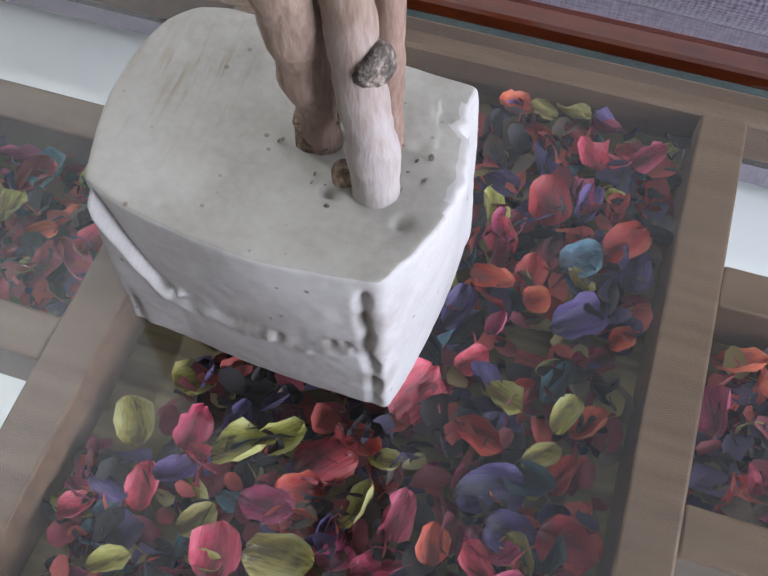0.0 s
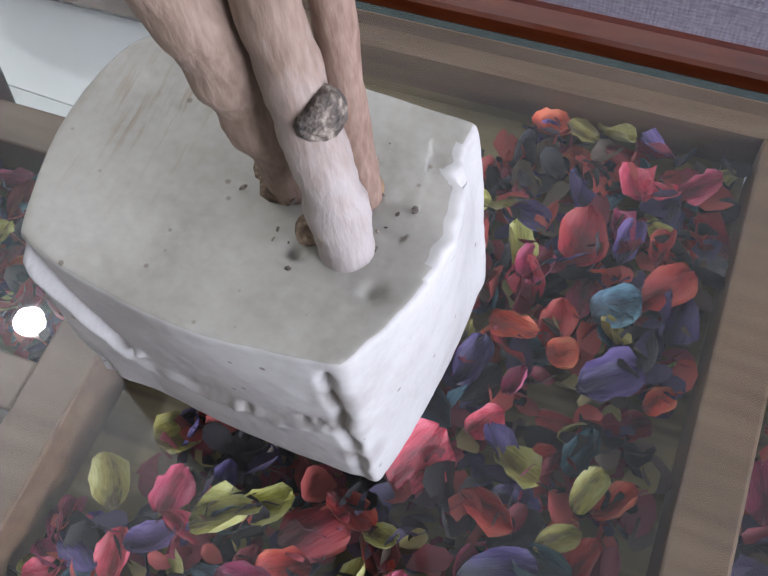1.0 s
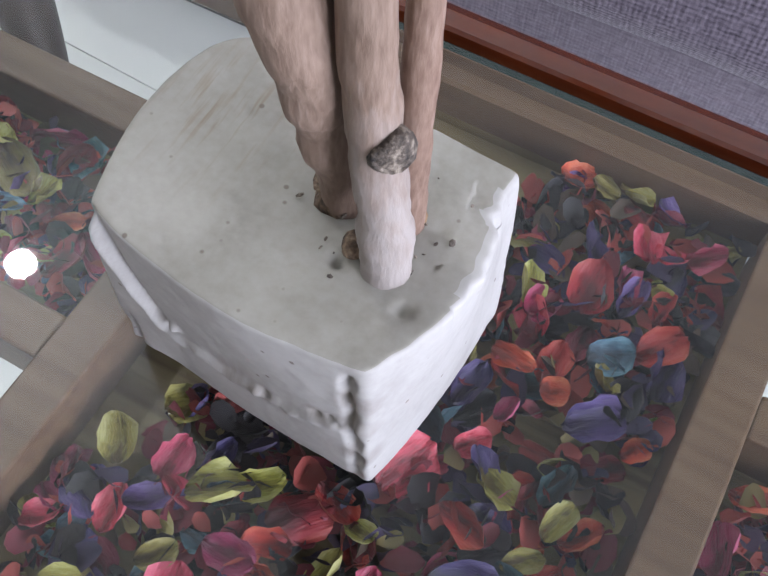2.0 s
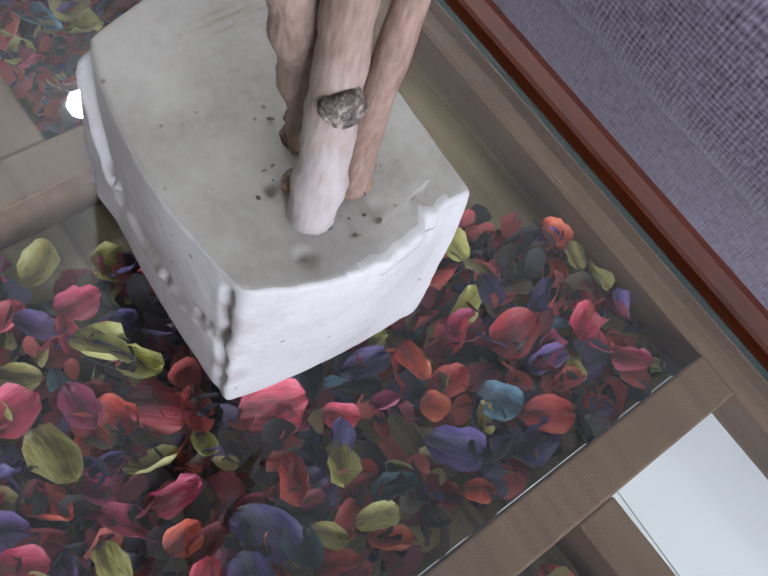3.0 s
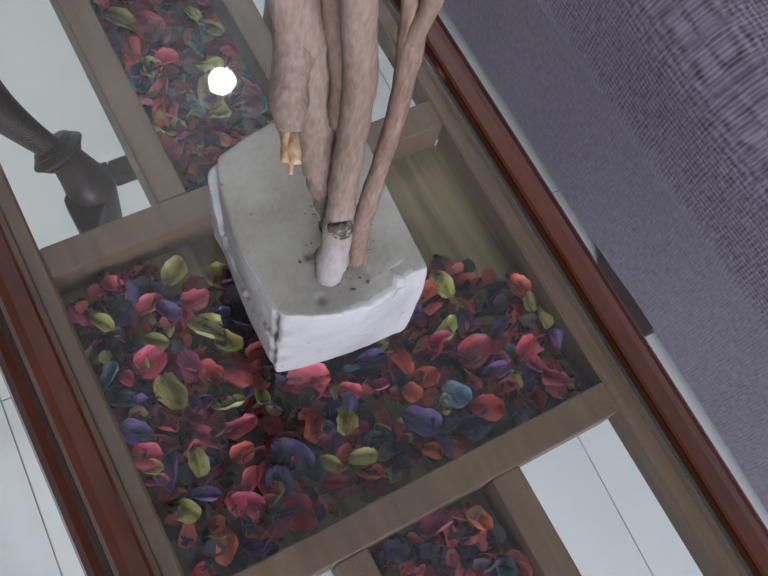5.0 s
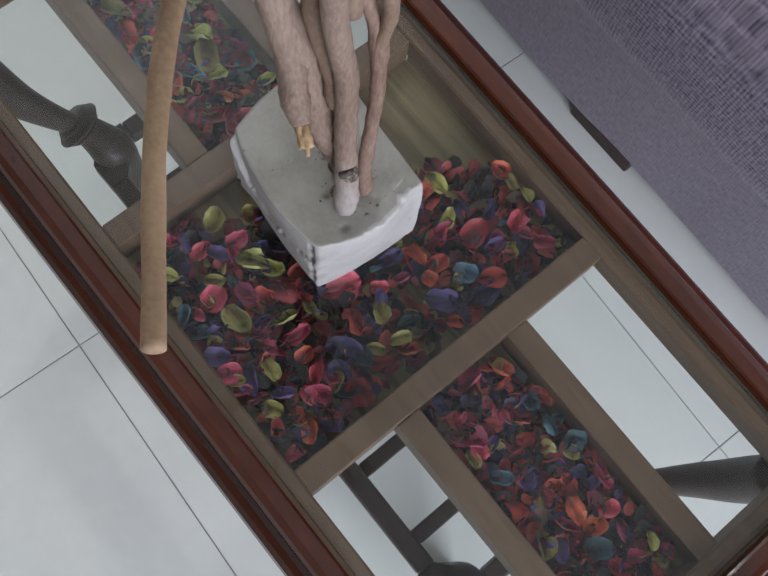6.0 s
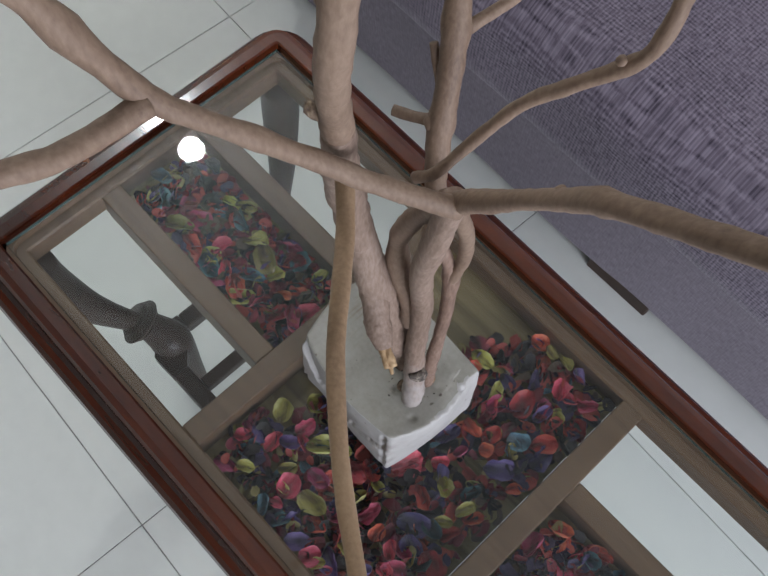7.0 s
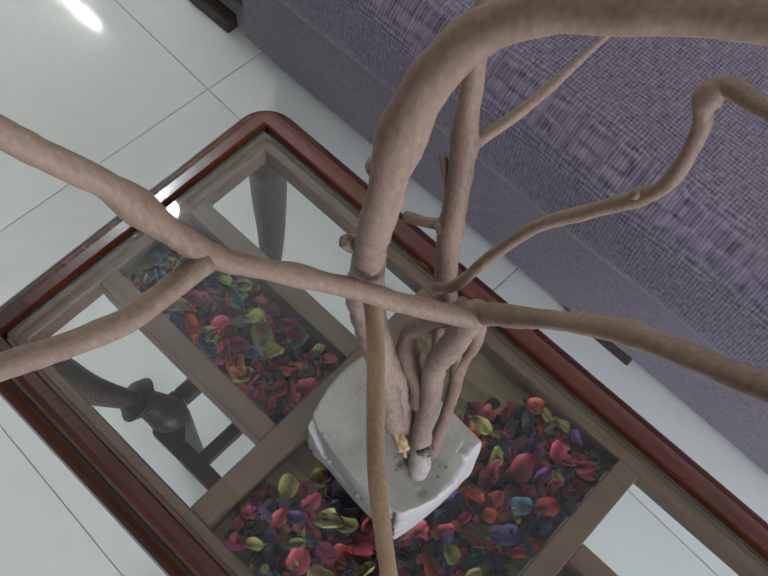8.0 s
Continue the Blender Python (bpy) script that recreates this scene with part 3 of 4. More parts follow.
def leg_mesh(sx, sy):
    rows = [(0.394, 0.169, 0.411, 0.028), (0.393, 0.168, 0.37, 0.03), (0.385, 0.16, 0.33, 0.028), (0.37, 0.146, 0.29, 0.023), (0.353, 0.125, 0.255, 0.0175), (0.342, 0.108, 0.232, 0.0155),
            (0.327, 0.099, 0.214, 0.02), (0.312, 0.092, 0.196, 0.025), (0.308, 0.088, 0.168, 0.021), (0.308, 0.085, 0.1, 0.017), (0.312, 0.085, 0.02, 0.018), (0.312, 0.085, 0.001, 0.018)]
    bm = tube([(sx * x, sy * y, z, r) for x, y, z, r in rows], 5, 16, 0.0)
    # sawn from a board: thinner across than along the curve
    across = Vector((-0.7 * sx, 0.714 * sy, 0))
    for v in bm.verts:
        if v.co.z > 0.236:
            v.co -= across * (0.25 * (v.co - Vector((sx * 0.36, sy * 0.136, 0))).dot(across))
    return bm


for sx in (-1, 1):
    for sy in (-1, 1):
        leg = part("leg", leg_mesh(sx, sy), DARKWOOD, table, "dark curved cabriole leg", smooth=True)
        c = Vector((sx * 0.341, sy * 0.1085, 0.232))
        bm = bmesh.new()
        q = Vector((-sx * 0.62, -sy * 0.35, -0.7)).to_track_quat("Z", "Y").to_matrix().to_4x4()
        for off, r, h in ((0.008, 0.022, 0.006), (0.0, 0.029, 0.009), (-0.008, 0.022, 0.006)):
            made = bmesh.ops.create_cone(bm, cap_ends=True, segments=24, radius1=r, radius2=r, depth=h, matrix=Matrix.Translation(c) @ q @ pose(0, 0, off))
            rim_edges = [e for e in {e for v in made["verts"] for e in v.link_edges} if len(e.link_faces) == 2 and any(len(f.verts) > 4 for f in e.link_faces)]
            bmesh.ops.bevel(bm, geom=rim_edges, offset=h * 0.4, segments=2, affect="EDGES")
        part("collar", bm, DARKWOOD, leg, smooth=True)
# slatted lower shelf with cut corners
SZ0, SZ1 = 0.178, 0.2
for s in (-1, 1):
    y0, y1 = sorted((s * 0.098, s * 0.12))
    part("shelf_rail", box(-0.272, 0.272, y0, y1, SZ0, SZ1, 0.003), DARKWOOD, table)
    x0, x1 = sorted((s * 0.31, s * 0.332))
    part("shelf_rail", box(x0, x1, -0.066, 0.066, SZ0, SZ1, 0.003), DARKWOOD, table)
    for q in (-1, 1):
        part("corner_block", prism([(s * x, q * y) for x, y in ((0.31, 0.0665), (0.332, 0.0665), (0.333, 0.098), (0.307, 0.121), (0.2725, 0.12), (0.2725, 0.0985))], SZ0 + 0.0008, SZ1 + 0.0008), DARKWOOD, table)
for x in (-0.241, -0.152, -0.051, 0.051, 0.152, 0.241):
    part("shelf_slat", box(x - 0.0085, x + 0.0085, -0.0975, 0.0975, SZ0 + 0.003, SZ1 - 0.003, 0.002), DARKWOOD, table)

# ---- potpourri ----
rng = random.Random(5)


def petal_form(seed, nu, nv):
    """A dry petal, one unit long: an oval shell, cupped and bent, with one side rolled inwards and a crinkled rim."""
    r = random.Random(seed)
    wide, taper, cup, bend = r.uniform(0.34, 0.46), r.uniform(-0.35, 0.35), r.uniform(0.3, 0.65), r.uniform(0.05, 0.4)
    crinkle, pleats, phase, deep = r.uniform(0.04, 0.08), r.choice((3, 4, 5)), r.uniform(0, 6.28), r.uniform(0.008, 0.022)
    sides = [(r.uniform(0.35, 0.7), r.uniform(0.06, 0.12), r.uniform(0.8, 2.3)), (r.uniform(0.6, 0.9), r.uniform(0.08, 0.16), r.uniform(0.3, 1.1))]
    if r.random() < 0.5:
        sides.reverse()
    twist = r.uniform(-0.6, 0.6)
    verts, faces = [], []
    for i in range(nu + 1):
        u = -math.cos(math.pi * i / nu)
        half = wide * max(0.03, 1 - u * u) ** 0.5 * (1 + taper * u)
        for j in range(nv + 1):
            v = j / nv * 2 - 1
            x, y = 0.5 * u, v * half
            out = u * u + (y / wide) ** 2
            z = cup * (y / wide) ** 2 * wide + bend * 0.5 * u * u + deep * math.sin(pleats * 2.2 * y / wide + phase)
            z += 0.11 * out * noise.noise(Vector((u * 2.8, v * 2.8, seed * 2.3)))
            # roll the side over
            start, rad, most = sides[v > 0]
            extra = abs(y) - start * wide
            if extra > 0:
                a = min(extra / rad, most)
                rest = extra - a * rad
                y = math.copysign(start * wide + rad * math.sin(a) + rest * math.cos(a), y)
                z += rad * (1 - math.cos(a)) + rest * math.sin(a)
            t = twist * 0.5 * u
            y, z = y * math.cos(t) - z * math.sin(t), y * math.sin(t) + z * math.cos(t)
            n = Vector((u * 2.8, v * 3.2, seed * 1.7))
            verts.append((x + crinkle * noise.noise(n), y + crinkle * noise.noise(n + Vector((7, 0, 0))), z + crinkle * noise.noise(n + Vector((0, 7, 0)))))
    for i in range(nu):
        for j in range(nv):
            a = i * (nv + 1) + j
            faces.append((a, a + 1, a + nv + 2, a + nv + 1))
    return verts, faces


def petal_mesh(name, seed, material):
    verts, faces = petal_form(seed, 9, 10)
    me = bpy.data.meshes.new(name)
    me.from_pydata(verts, [], faces)
    me.polygons.foreach_set("use_smooth", [True] * len(faces))
    me.materials.append(material)
    return me


SHAPES = {c: [petal_mesh("dried_petal", 11 * i + 3, m) for i in range(16)] for c, m in PETALS.items()}


def petal(heap, colour, x, y, z, size, turn, tip=None, lean=None, flip=None):
    ob = new("dried_petal", SHAPES[colour][rng.randrange(16)])
    ob.parent = heap
    ob.location = (x, y, z)
    over = rng.random() < 0.3 if flip is None else flip
    ob.rotation_euler = ((math.pi if over else 0) + radians(rng.uniform(-58, 58) if tip is None else tip), radians(rng.uniform(-30, 30) if lean is None else lean), radians(turn))
    k = size * rng.uniform(0.98, 1.12)
    ob.scale = (k, k * rng.uniform(0.85, 1.15), k * rng.uniform(0.8, 1.1))
    return ob


# the petals that stand out: x, y, length in millimetres and turn in degrees
MIDDLE = {
    "yellow": [(-96, -75, 25, 117), (-79, -139, 19, 39), (-63, -148, 23, 121), (-52, -110, 21, 45), (-44, -74, 32, 35), (-30, -62, 24, 36), (-11, -112, 30, 2), (14, -83, 25, 74), (40, -120, 23, -7), (86, -83, 22, 122), (68, -139, 22, 32), (19, -60, 16, -4), (-42, -126, 17, -3), (32, -154, 18, 56), (29, 88, 24, 114), (-2, 102, 25, 2), (40, 161, 19, -6), (56, 164, 21, -8), (60, -15, 24, -24), (83, -38, 19, 36), (89, -16, 22, 68), (80, 54, 19, 118), (114, 155, 12, 55), (20, 34, 18, 81)],
    "pink": [(-103, -121, 19, 47), (-96, -158, 25, 16), (-79, -103, 24, 99), (-71, -71, 24, 81), (-60, -84, 19, -21), (-38, -120, 27, 100), (-25, -95, 24, 5), (-34, -138, 12, 24), (12, -109, 19, 47), (31, -105, 30, 37), (30, -82, 24, 78), (78, -108, 19, 9), (22, -148, 22, 58), (40, -154, 19, 47), (115, -151, 21, 71), (38, 77, 25, 74), (72, 135, 26, 115), (86, 136, 21, 47), (49, 19, 18, 77), (41, 0, 18, 47), (20, -24, 35, 68), (69, -93, 23, 128), (100, 144, 21, 35)],
    "red": [(-8, -66, 31, 48), (3, -55, 25, -23), (8, -130, 23, 56), (48, -89, 19, 106), (55, -35, 26, -13), (103, -70, 30, -14), (102, -105, 19, 47), (103, -124, 26, -21), (40, 45, 22, -5), (58, 54, 23, 88), (56, 98, 31, 88), (92, 104, 21, 82), (24, 156, 24, 52), (98, 84, 28, 46), (-4, 86, 22, 117), (102, -17, 23, 47), (106, 32, 19, 51), (63, 39, 16, 27)],
    "violet": [(-68, -94, 23, 47), (3, -100, 19, 90), (4, -156, 26, 47), (39, -138, 31, -13), (65, -124, 22, 51), (84, 34, 31, 42), (28, 104, 25, -7), (46, 124, 25, 116), (75, 162, 20, -9), (28, 23, 25, 78), (104, 72, 29, 86), (64, -58, 35, 25), (2, 70, 25, 37), (116, -110, 22, 56), (50, 88, 25, 27)],
    "blue": [(-90, -116, 20, 72), (-40, -150, 23, 130), (-20, -147, 22, 47), (-42, -96, 16, -4), (84, -1, 24, 78), (83, -50, 24, -15), (78, 68, 24, 36), (88, -149, 23, 38), (-40, -74, 20, 27)],
}
RIGHT = {
    "pink": [(154, 8, 25, 108), (192, 15, 29, -20), (174, -20, 17, 90), (194, -26, 34, 37), (205, -24, 20, -20), (310, 30, 24, 30), (334, 30, 24, -12), (357, 20, 25, 56), (288, 42, 24, 0)],
    "red": [(164, 36, 25, 7), (225, 10, 21, 79), (231, -1, 21, 71), (268, 4, 21, 59), (294, 5, 27, -10), (316, 10, 21, 95), (352, 1, 24, 42), (262, -28, 28, 21)],
    "yellow": [(208, -14, 22, 90), (207, -35, 20, -11), (256, 36, 20, 18), (296, -37, 28, -19), (240, 20, 21, 43), (352, 38, 19, -35)],
    "violet": [(208, -12, 17, 107), (248, -10, 23, -31), (258, 21, 21, 51), (310, -25, 22, -32), (288, 30, 17, 87)],
    "blue": [(227, 40, 25, -11), (249, 46, 23, 38), (202, 37, 21, -11), (330, -1, 28, 51), (235, -26, 24, 42)],
}
LEFT = {
    "pink": [(-308, -6, 31, 33), (-268, -10, 26, 69), (-244, -22, 27, -33), (-162, -10, 31, -25), (-152, 8, 25, 67), (-245, -48, 26, 23), (-224, 42, 31, 33)],
    "red": [(-290, -32, 32, -5), (-227, -27, 27, -24), (-174, -15, 30, 60), (-177, 12, 25, 67)],
    "yellow": [(-316, -26, 31, 40), (-270, -22, 23, 34), (-248, 19, 28, 46), (-228, 15, 38, -25), (-206, 10, 23, 67), (-216, -28, 30, 45), (-176, 42, 21, 87), (-301, 30, 24, 24), (-288, 39, 26, 32), (-362, -24, 21, 101), (-368, 3, 23, 103)],
    "blue": [(-279, 27, 29, -25), (-200, 40, 28, -26), (-263, -32, 27, -15), (-223, -8, 31, 25), (-399, -2, 26, 32)],
}


def bare(x, y):
    """The part of the middle tray where the board shows."""
    return y > 0.132 + 1.35 * (x + 0.005) and x < 0.03 and y > -0.07 - 1.0 * (x + 0.1) or (x < -0.085 and y > -0.088)


def heap_of(label, table_of, x0, x1, y0, y1, fill, clear=None):
    heap = thing("potpourri", label, "potpourri", "potpourri in the table trays", at=((x0 + x1) / 2, (y0 + y1) / 2, 0.404))
    cx, cy = (x0 + x1) / 2, (y0 + y1) / 2
    mixes = ["dark"] * 8 + ["maroon"] * 7 + ["violet"] * 5 + ["red"] * 5 + ["pink"] * 4 + ["blue"] * 2 + ["yellow"]
    done = 0
    while done < fill:
        x, y = rng.uniform(x0 + 0.008, x1 - 0.008), rng.uniform(y0 + 0.008, y1 - 0.008)
        if clear and clear(x, y):
            continue
        layer = done / fill
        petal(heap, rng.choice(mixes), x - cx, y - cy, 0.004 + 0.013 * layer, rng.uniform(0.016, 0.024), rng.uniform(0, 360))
        done += 1
    verts, faces = [], []
    for _ in range(fill * 7):
        x, y = rng.uniform(x0 + 0.006, x1 - 0.006), rng.uniform(y0 + 0.006, y1 - 0.006)
        if clear and clear(x, y):
            continue
        form, shape = petal_form(rng.randrange(400), 4, 2)
        m = pose(x - cx, y - cy, rng.uniform(0.003, 0.017), rng.uniform(-70, 70), rng.uniform(-40, 40), rng.uniform(0, 360)) @ Matrix.Scale(rng.uniform(0.009, 0.02), 4)
        k = len(verts)
        verts += [m @ Vector(v) for v in form]
        faces += [[k + q for q in f] for f in shape]
    me = bpy.data.meshes.new("petal_litter")
    me.from_pydata(verts, [], faces)
    me.polygons.foreach_set("use_smooth", [True] * len(faces))
    me.materials.append(LITTER)
    crumbs = tagged(new("petal_litter", me), kind="stuff")
    crumbs.parent = heap
    for colour, rows in table_of.items():
        for x, y, size, turn in rows:
            petal(heap, colour, min(max(x / 1000, x0 + 0.009), x1 - 0.009) - cx, min(max(y / 1000, y0 + 0.009), y1 - 0.009) - cy, rng.uniform(0.015, 0.021), max(size, 15) / 1000 * 0.9, turn, rng.choice((-1, 1)) * rng.uniform(0, 40), rng.uniform(-22, 22), rng.random() < 0.14)
    return heap


heap_of("heap of dried pink, yellow, orange and purple petals", MIDDLE, -0.12, 0.12, -0.157, 0.168, 205, bare)
heap_of("heap of dried pink, orange and blue petals in a narrow tray", RIGHT, 0.1465, 0.382, -0.0435, 0.0545, 110)
heap_of("heap of dried crimson, yellow and grey petals in a narrow tray", LEFT, -0.382, -0.1465, -0.0435, 0.0545, 110)

# ---- the branch sculpture ----
sculpture = thing("branch_sculpture", "bare peeled branches set in a rough grey-white plaster block", "sculpture", at=(0, 0, ZG))


PITS = ((0.012, -0.023, 0.0028, 0.0034), (-0.016, -0.0165, 0.0026, 0.006), (-0.07, -0.04, 0.002, 0.001), (0.008, 0.012, 0.004, 0.0012), (-0.022, 0.004, 0.005, 0.0025),
        (-0.075, 0.02, 0.003, 0.001), (-0.09, 0.03, 0.003, 0.0012), (0.012, 0.028, 0.003, 0.0012))


def block_mesh():
    """Cast block: pillowed sides, a torn outer skin over the lower front, a fin at one corner and a chipped top edge."""
    bm = bmesh.new()
    bmesh.ops.create_cube(bm, size=2)
    bmesh.ops.subdivide_edges(bm, edges=bm.edges[:], cuts=96, use_grid_fill=True)
    low = [Vector(c) for c in ((-0.1045, -0.0385), (0.0155, -0.0485), (0.0265, 0.048), (-0.103, 0.053))]
    high = [Vector(c) for c in ((-0.1, -0.0395), (0.0135, -0.0475), (0.0215, 0.0475), (-0.1005, 0.0545))]

    def spot(c, u, w):
        return c[0].lerp(c[1], u).lerp(c[3].lerp(c[2], u), w)

    def nz(x, y, z):
        return noise.noise(Vector((x, y, z)))
    where = {}
    for v in bm.verts:
        p = v.co.copy()
        k = 48.0
        p /= (abs(p.x) ** k + abs(p.y) ** k + abs(p.z) ** k) ** (1 / k)
        u, w, h = (p.x + 1) / 2, (p.y + 1) / 2, (p.z + 1) / 2
        where[v] = (u, w, h)
        # the far left upright is worn round
        ru, rw = max(0.0, (0.2 - u) / 0.2), max(0.0, (w - 0.8) / 0.2)
        if ru > 0 and rw > 0:
            f = 0.25 + 0.75 * max(ru, rw) / math.hypot(ru, rw)
            ru, rw = ru * f, rw * f
            uu, ww = 0.2 - 0.2 * ru, 0.8 + 0.2 * rw
        else:
            uu, ww = u, w
        q = spot(low, uu, ww).lerp(spot(high, uu, ww), h)
        top = (0.104 + 0.0035 * w) * (1 - u) + (0.1057 - 0.005 * w) * u
        z = top * h
        # pillowed sides, fuller towards the top
        q.y -= (0.003 + 0.0055 * h) * math.sin(math.pi * u) ** 0.8 * max(0, 1 - 2.5 * w)
        q.x += (0.003 + 0.009 * h ** 1.5) * max(0, math.sin(math.pi * min(1, w / 0.9))) * max(0, 2.5 * u - 1.5)
        q.x -= (0.003 + 0.006 * h) * math.sin(math.pi * w) * max(0, 1 - 2.5 * u)
        q.y += 0.003 * math.sin(math.pi * h) * max(0, w * 3 - 2)
        if h > 0.9:
            z -= 0.0025 * math.sin(math.pi * u) * math.sin(math.pi * w)
            # finger-wide hollows pressed into the left half
            z += 0.0011 * math.sin(95 * q.x + 30 * q.y) * max(0, 0.42 - u) * 2.4
            # step chipped out of the top edge
            if u > 0.86 and w > 0.45:
                z -= 0.0035 * (u - 0.86) / 0.14 * max(0, math.sin((w - 0.45) / 0.42 * math.pi)) * (0.7 + 0.8 * nz(w * 14, 1, 3)) if w < 0.87 else 0
        if u > 0.9 and h > 0.8:
            q.x -= 0.0022 * (h - 0.8) / 0.2 * (0.5 + nz(w * 16, 0, 9)) * (1 if 0.35 < w < 0.9 else 0.2)
            if 0.74 < w < 0.82:
                q.x -= 0.003 * math.sin((w - 0.74) / 0.08 * math.pi) * (h - 0.8) / 0.2
        if w < 0.1:
            face = 1 - w / 0.1
            seam = 0.43 + 0.11 * ((u - 0.5) / 0.45) ** 2 + 0.03 * nz(u * 9, 0, 2) + 0.46 * max(0, 0.2 - u) / 0.2 * min(1, u * 40 + 0.3)
            d = h - seam
            step = 1 / (1 + math.exp(max(-30, min(30, d * 130))))
            tear = max(0, 1 - u / 0.26)
            # the skin stands proud below the seam, and most where it tore away
            q.y -= face * step * (0.0016 + 0.0045 * tear * min(1, u * 30)) * min(1, h * 9)
            # the rim of the skin is thick and bitten
            q.y -= face * 0.0016 * math.exp(-((d + 0.035) / 0.03) ** 2) * (0.5 + 1.1 * nz(u * 17, 3, 0))
            # shadowed gap behind the torn flap
            q.y += face * 0.006 * tear * math.exp(-((d - 0.035) / 0.035) ** 2) * min(1, max(0, 1 - h) * 14)
            # bites out of the skin low at its far end
            q.y += face * 0.004 * math.exp(-((u - 0.055) / 0.022) ** 2 - ((h - 0.2) / 0.12) ** 2)
            # groove beside the corner fin
            line = u - 0.945 - 0.014 * math.sin(h * 6.5) - 0.012 * nz(h * 9, 4, 0)
            q.y += face * 0.0062 * (0.65 + 0.8 * nz(h * 11, 2, 5)) * math.exp(-(line / 0.017) ** 2) * min(1, max(0, (0.97 - h) * 8)) * min(1, h * 9)
            # crumbly hollows along the seam
            for pu, ph, r, deep in ((0.82, 0.5, 0.016, 0.0025), (0.87, 0.51, 0.012, 0.003), (0.9, 0.5, 0.012, 0.0022), (0.63, 0.44, 0.018, 0.0022), (0.6, 0.42, 0.02, -0.0018), (0.27, 0.5, 0.02, -0.003), (0.24, 0.46, 0.015, 0.0026)):
                q.y += face * deep * math.exp(-((u - pu) ** 2 + (h - ph) ** 2) / (r * r))
        g = Vector((q.x, q.y, z))
        g += 0.0007 * noise.noise_vector(g * 40) + 0.00025 * noise.noise_vector(g * 170)
        if h > 0.9:
            for px, py, r, deep in PITS:
                g.z -= deep * math.exp(-((g.x - px) ** 2 + (g.y - py) ** 2) / (r * r))
        g.z = max(g.z, 0.0)
        v.co = g
    # the cast top's grey skin, with shade painted in, is broken off along its edges
    for f in bm.faces:
        u, w, h = [sum(where[v][i] for v in f.verts) / len(f.verts) for i in range(3)]
        ragged = 0.012 + 0.02 * max(0, noise.noise(Vector((w * 12, u * 12, 0.5)))) + (0.02 if u > 0.9 and 0.4 < w < 0.9 else 0)
        if h > 0.985 and u < 1 - ragged and w > 0.008:
            f.material_index = 1
    return bm


part("base_block", block_mesh(), PLASTER, sculpture, "rough cast grey-white plaster block", smooth=True, extra=(PLASTERTOP,))


def branch(name, rows, material=BARK, steps=8, sides=14, rough=0.085, lumps=(), seed=0.0, label="", parent=None):
    return part(name, tube([(x, y, z - ZG, r) for x, y, z, r in rows], steps, sides, rough, seed, lumps=lumps), material, parent or sculpture, label, smooth=True)


branch("stem", [(-0.0005, -0.0112, 0.553, 0.0086), (-0.002, -0.0098, 0.575, 0.0084), (-0.0065, -0.0075, 0.6, 0.0086), (-0.0105, -0.0075, 0.645, 0.0076), (-0.0115, -0.011, 0.74, 0.0074), (-0.007, -0.025, 0.82, 0.007),
                (0.003, -0.035, 0.884, 0.007), (0.009, -0.04, 0.929, 0.0065), (0.014, -0.044, 0.962, 0.0065)], CHALKSTEM, 12, 20, 0.07, lumps=((0.13, 0.12, 0.035), (0.2, -0.05, 0.03)), label="chalky peeled stem with a dark knot")
branch("stem", [(-0.0268, 0.0065, 0.551, 0.0072), (-0.0275, 0.003, 0.575, 0.0072), (-0.0282, -0.002, 0.602, 0.0084), (-0.0295, -0.009, 0.64, 0.011), (-0.034, -0.016, 0.69, 0.0115), (-0.038, -0.026, 0.749, 0.0112), (-0.045, -0.034, 0.805, 0.0105),
                (-0.047, -0.041, 0.852, 0.010), (-0.044, -0.05, 0.9, 0.0095), (-0.0335, -0.064, 0.955, 0.0086), (-0.0265, -0.0722, 0.998, 0.0066)], BARKPALE, 12, 20, 0.09, lumps=((0.17, 0.16, 0.03), (0.5, 0.1, 0.02)), seed=3.0, label="thick pale stem")
branch("upper_branch", [(-0.0274, -0.0712, 0.9932, 0.0063), (-0.0225, -0.0767, 1.018, 0.0061), (-0.0141, -0.0858, 1.052, 0.0058), (-0.0075, -0.0903, 1.088, 0.0061), (-0.0057, -0.088, 1.121, 0.0061), (-0.0003, -0.082, 1.152, 0.0061), (0.0119, -0.0695, 1.17, 0.0061), (0.0305, -0.0631, 1.181, 0.0057), (0.0558, -0.0558, 1.194, 0.0053), (0.1092, -0.0454, 1.216, 0.0061), (0.1687, -0.0309, 1.231, 0.0052)], BARK,
       lumps=((0.06, 0.12, 0.03), (0.4, 0.22, 0.03), (0.2, 0.08, 0.02)), rough=0.07, seed=4.0, label="thick brown branch that arches over at the top")
branch("side_branch", [(-0.0256, -0.0684, 0.9587, 0.0042), (-0.0073, -0.085, 0.9565, 0.004), (0.0106, -0.104, 0.959, 0.0039), (0.0294, -0.1237, 0.9616, 0.0038), (0.0507, -0.1423, 0.9646, 0.0035), (0.0725, -0.1589, 0.9664, 0.0035), (0.093, -0.1726, 0.9709, 0.0034), (0.1087, -0.1833, 0.975, 0.0033)], BARKTAN, rough=0.04, seed=5.0, label="straight brown side branch with a sawn end")
